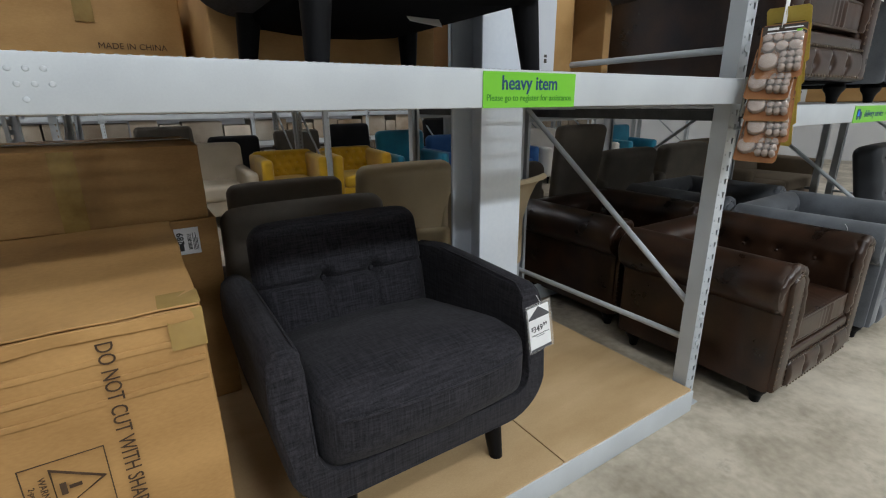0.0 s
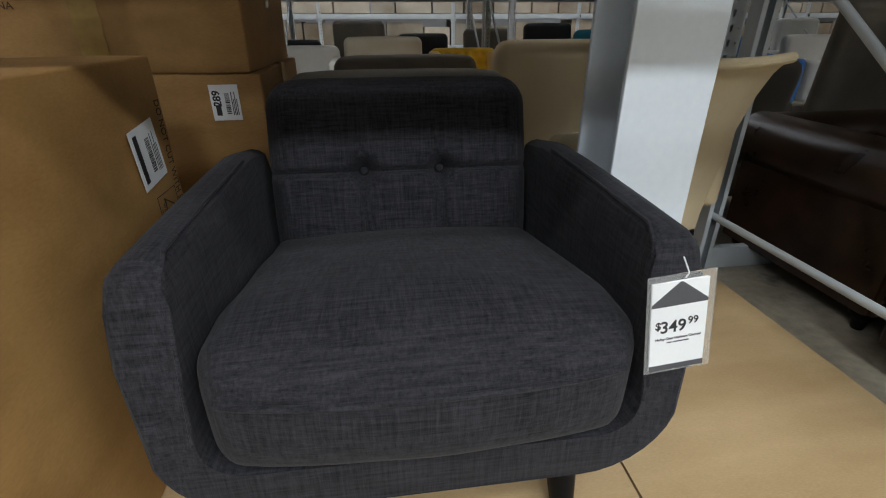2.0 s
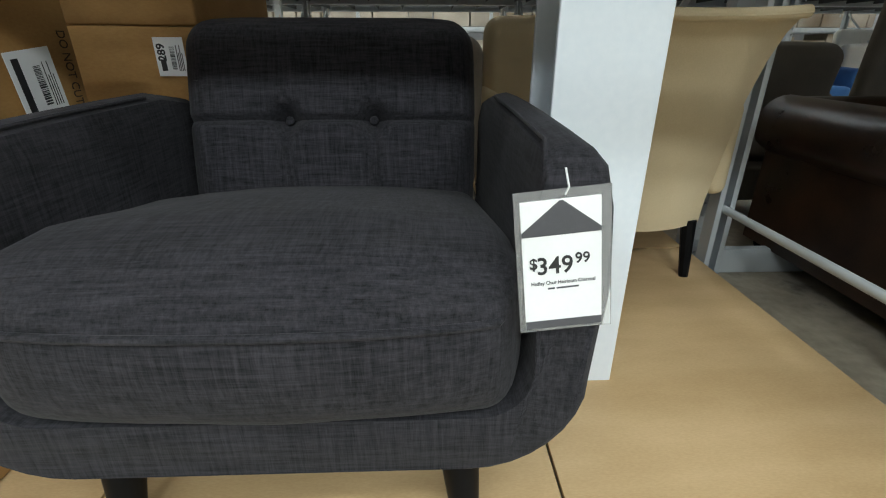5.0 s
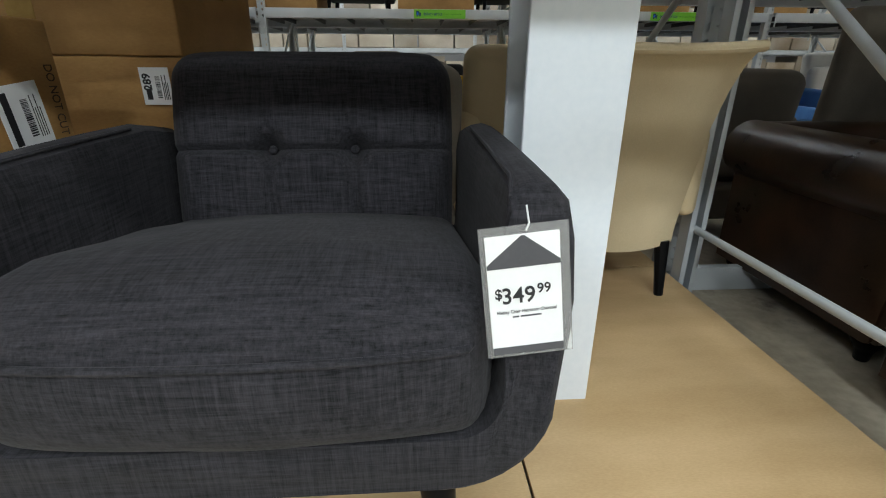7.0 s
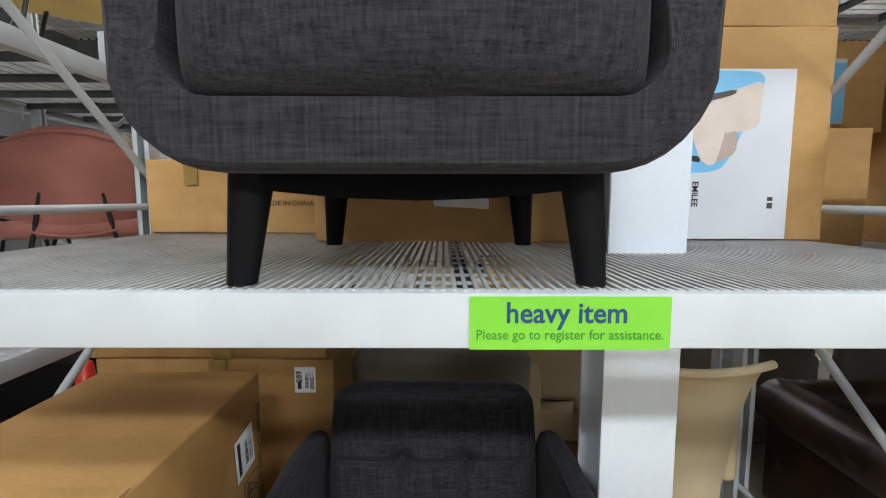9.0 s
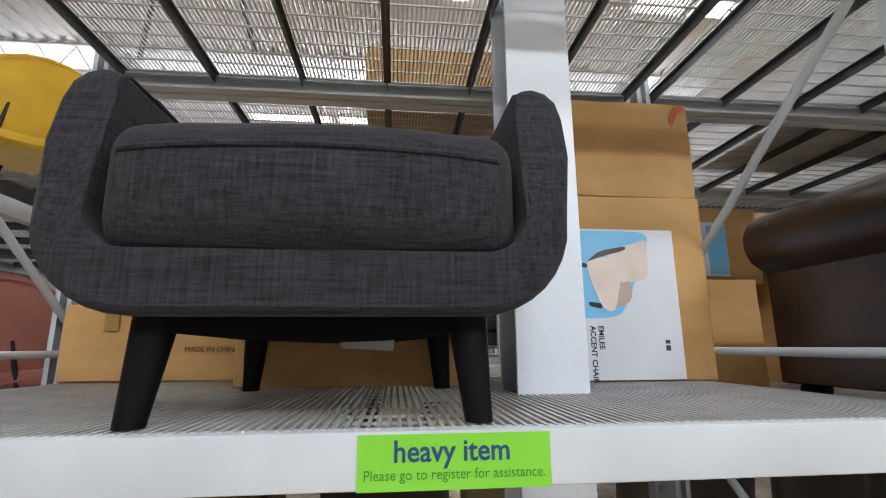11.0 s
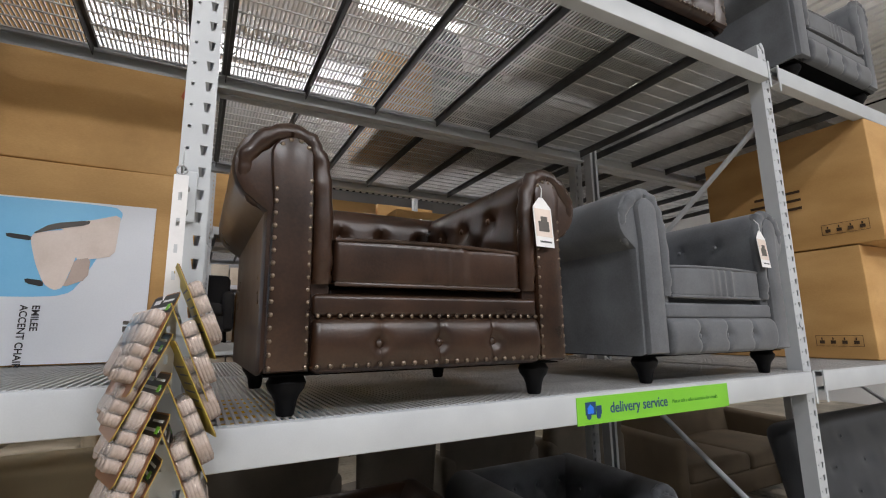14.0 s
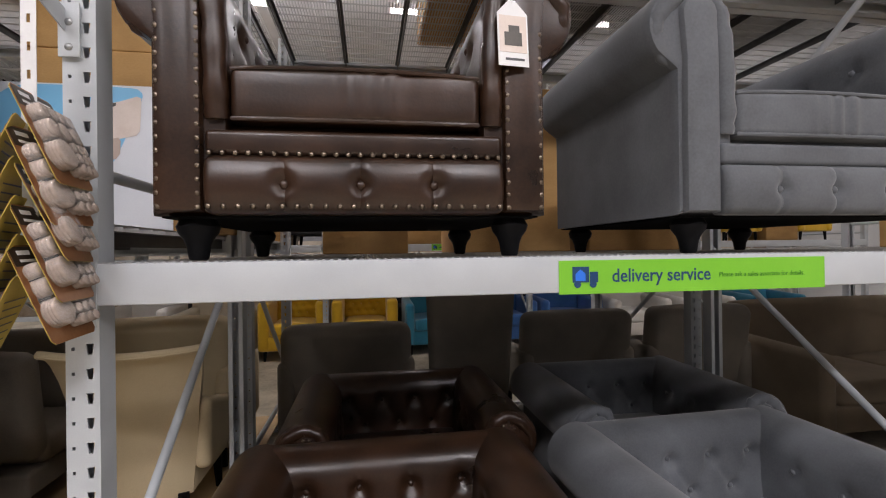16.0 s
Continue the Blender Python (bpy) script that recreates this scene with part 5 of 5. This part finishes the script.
lounge(pose(3.24, FAR, 0.0), "teal velvet armchair with studded arms across the aisle", M_TEAL, w=0.80, d=0.78, h=0.92, arm_h=0.64, studs=True)
bl = lounge(pose(4.12, FAR + 0.1, 0.0), "blue tub armchair across the aisle", M_BLUE, w=0.84, d=0.75, h=0.82, arm_h=0.62, round_=0.07, group="blue armchairs")
copy_thing(bl, pose(5.02, FAR + 0.1, 0.0))
wh = lounge(pose(5.95, FAR, 0.0), "off-white armchair across the aisle", M_OFFWHITE, w=0.82, d=0.75, h=0.85, arm_h=0.60, group="off-white armchairs")
copy_thing(wh, pose(6.9, FAR, 0.0))
lounge(pose(8.0, FAR, 0.0), "turquoise armchair across the aisle", M_TEAL, w=0.82, d=0.75, h=0.85, arm_h=0.60)
# second file behind them
for x, mat, lab in ((-0.5, M_BLACKCLOTH, "black chair"), (0.35, M_TAUPE, "taupe chair"), (1.2, M_BLACKCLOTH, "black chair"), (2.1, M_TAUPE, "grey chair"), (2.95, M_BLACKCLOTH, "black chair"), (3.8, M_BLUE, "blue chair"), (4.7, M_BLACKCLOTH, "black chair"), (5.7, M_BLUE, "blue chair"), (6.8, M_OFFWHITE, "off-white chair")):
    lounge(pose(x, 6.75, 0.0), lab + " in the second file across the aisle", mat, w=0.72, d=0.7, h=0.92 + 0.12 * math.sin(x * 3), arm_h=0.6, group="second file chairs")
# shelf of the far rack
rng = random.Random(11)
x = -2.9
while x < 8.5:
    w = rng.uniform(0.5, 0.95)
    k = rng.random()
    y = 5.52
    if k < 0.45:
        carton(pose(x + w / 2, y + 0.35, 1.344), w - 0.03, 0.7, rng.uniform(0.45, 0.95), "brown carton on the far rack", rng.choice((M_CARTON, M_CARTON2)), group="far cartons")
    else:
        lounge(pose(x + w / 2, y, 1.344), "armchair on the far rack shelf", rng.choice((M_BLACKCLOTH, M_TAUPE, M_OFFWHITE, M_YELLOW, M_BLUE)), w=w - 0.04, d=0.7, h=0.8, arm_h=0.58, group="far shelf chairs")
    x += w
x = -2.9
while x < 8.5:
    w = rng.uniform(0.5, 0.95)
    carton(pose(x + w / 2, 6.0, 2.604), w - 0.03, 0.8, rng.uniform(0.4, 0.8), "brown carton on the far rack top", rng.choice((M_CARTON, M_CARTON2)), group="far cartons")
    x += w * rng.choice((1, 1, 1.5))
lounge(pose(2.95, 5.5, 2.604), "mustard armchair on the far rack top", M_YELLOW, w=0.6, d=0.6, h=0.6, arm_h=0.45)

# goods rack at the far end of the hall: cartons and pale bundles in many rows
bm = bmesh.new()
rng = random.Random(3)
for lev in (0.1, 0.62, 1.15, 1.75, 2.4):
    x = -7.5
    while x < 11.5:
        w = rng.uniform(0.25, 0.7)
        box(bm, x, x + w - 0.03, 9.9, 10.5, lev, lev + rng.uniform(0.3, 0.46))
        x += w
FARGOODS = material("far_goods", rgb("6b5335"), rgb("cfc6b6"), 0.7, scale=0.9, bump=0.05, islands=0.35)
solid("stacked_goods", bm, FARGOODS, "rows of cartons and pale goods on far shelves", "goods", kind="stuff")
rack("storage_rack", pose(-7.6, 9.85, 0), [0, 2.4, 4.8, 7.2, 9.6, 12, 14.4, 16.8, 19.2], [(0.09, 0.61, 1.14, 1.74, 2.39)] * 8, 3.0, "white shelf rack full of goods at the far end", depth=0.72, braces=False)
bm = bmesh.new()
for i in range(24):
    x = -7.4 + i * 0.8
    box(bm, x, x + 0.62, 9.845, 9.85, 1.66, 1.72)
solid("shelf_ticket", bm, M_PAPER, "white shelf tickets on the far rack", "ticket", kind="stuff")


# ---- crosswise rack: rose chairs below, mustard chair above ----
def shell_chair(m, label, mat):
    """A wide shell chair on thin black legs. It faces -y."""
    t = thing("shell_chair", m, label, "chair", "shell chairs")
    rings = []
    for k in range(9):
        f = -1 + k / 4
        rz = 0.245 * math.sqrt(max(0.03, 1 - (f * 0.98) ** 2))
        ring = []
        for j in range(14):
            a = 6.2832 * j / 14
            ring.append(Vector((0.40 * f, 0.30 - 0.14 * f * f + 0.035 * math.cos(a), 0.64 + 0.06 * (1 - f * f) + rz * math.sin(a))))
        rings.append(ring)
    part("backrest", loft(rings), mat, t)
    part("piping", tube([(0.40 * math.cos(i * 0.2618), 0.335 - 0.14 * math.cos(i * 0.2618) ** 2, 0.66 + 0.25 * math.sin(i * 0.2618)) for i in range(24)], 0.006, 6, closed=True), mat, t)
    part("seat", rbox(0.30, 0.27, 0.045, 0.04, (6, 6, 2), None, (0, 0.04, 0.44)), mat, t)
    for sx in (-1, 1):
        part("leg", tube([(sx * 0.12, 0.31, 0.62), (sx * 0.16, 0.30, 0.42), (sx * 0.24, 0.33, 0.0)], 0.011, 8), M_BLACKMETAL, t, "thin black metal leg")
        part("leg", tube([(sx * 0.14, -0.12, 0.42), (sx * 0.25, -0.2, 0.0)], 0.011, 8), M_BLACKMETAL, t, "thin black metal leg")
    return t


sc = shell_chair(pose(-1.33, 2.76, 0.878, 0, 0, 210), "rose velvet shell chair with thin black legs", M_PINK)
copy_thing(sc, pose(-1.93, 2.28, 0.878, 0, 0, 222))
shell_chair(pose(-1.95, 3.1, 0.878, 0, 0, 205), "dark green velvet shell chair with thin black legs", M_GREEN)
shell_chair(pose(-1.42, 2.95, 2.123, 0, 0, 214), "mustard velvet shell chair with black legs on the upper shelf", M_YELLOW)
shell_chair(pose(-0.15, 1.75, DECK3 + 0.003, 0, 0, 170), "mustard velvet shell chair on the top shelf", M_YELLOW)
# things low in the crosswise rack
bm = bmesh.new()
rng = random.Random(8)
for i in range(9):
    box(bm, -1.95 + 0.05 * (i % 2), -1.3, 1.3 + i * 0.42, 1.3 + i * 0.42 + 0.34, 0.0, rng.uniform(0.3, 0.75))
solid("stacked_goods", bm, M_BLACKCLOTH, "dark folded goods under the crosswise shelf", "goods", kind="stuff")
rd = thing("traffic_cone", pose(-0.95, 2.2, 0.0), "small red plastic cone on the floor", "cone")
part("cone", lathe([(0.14, 0.03), (0.12, 0.06), (0.03, 0.75), (0.02, 0.76)], 20), M_REDCLOTH, rd)
part("base", rbox(0.17, 0.17, 0.015, 0.01, (1, 1, 1), None, (0, 0, 0.015)), M_REDCLOTH, rd)
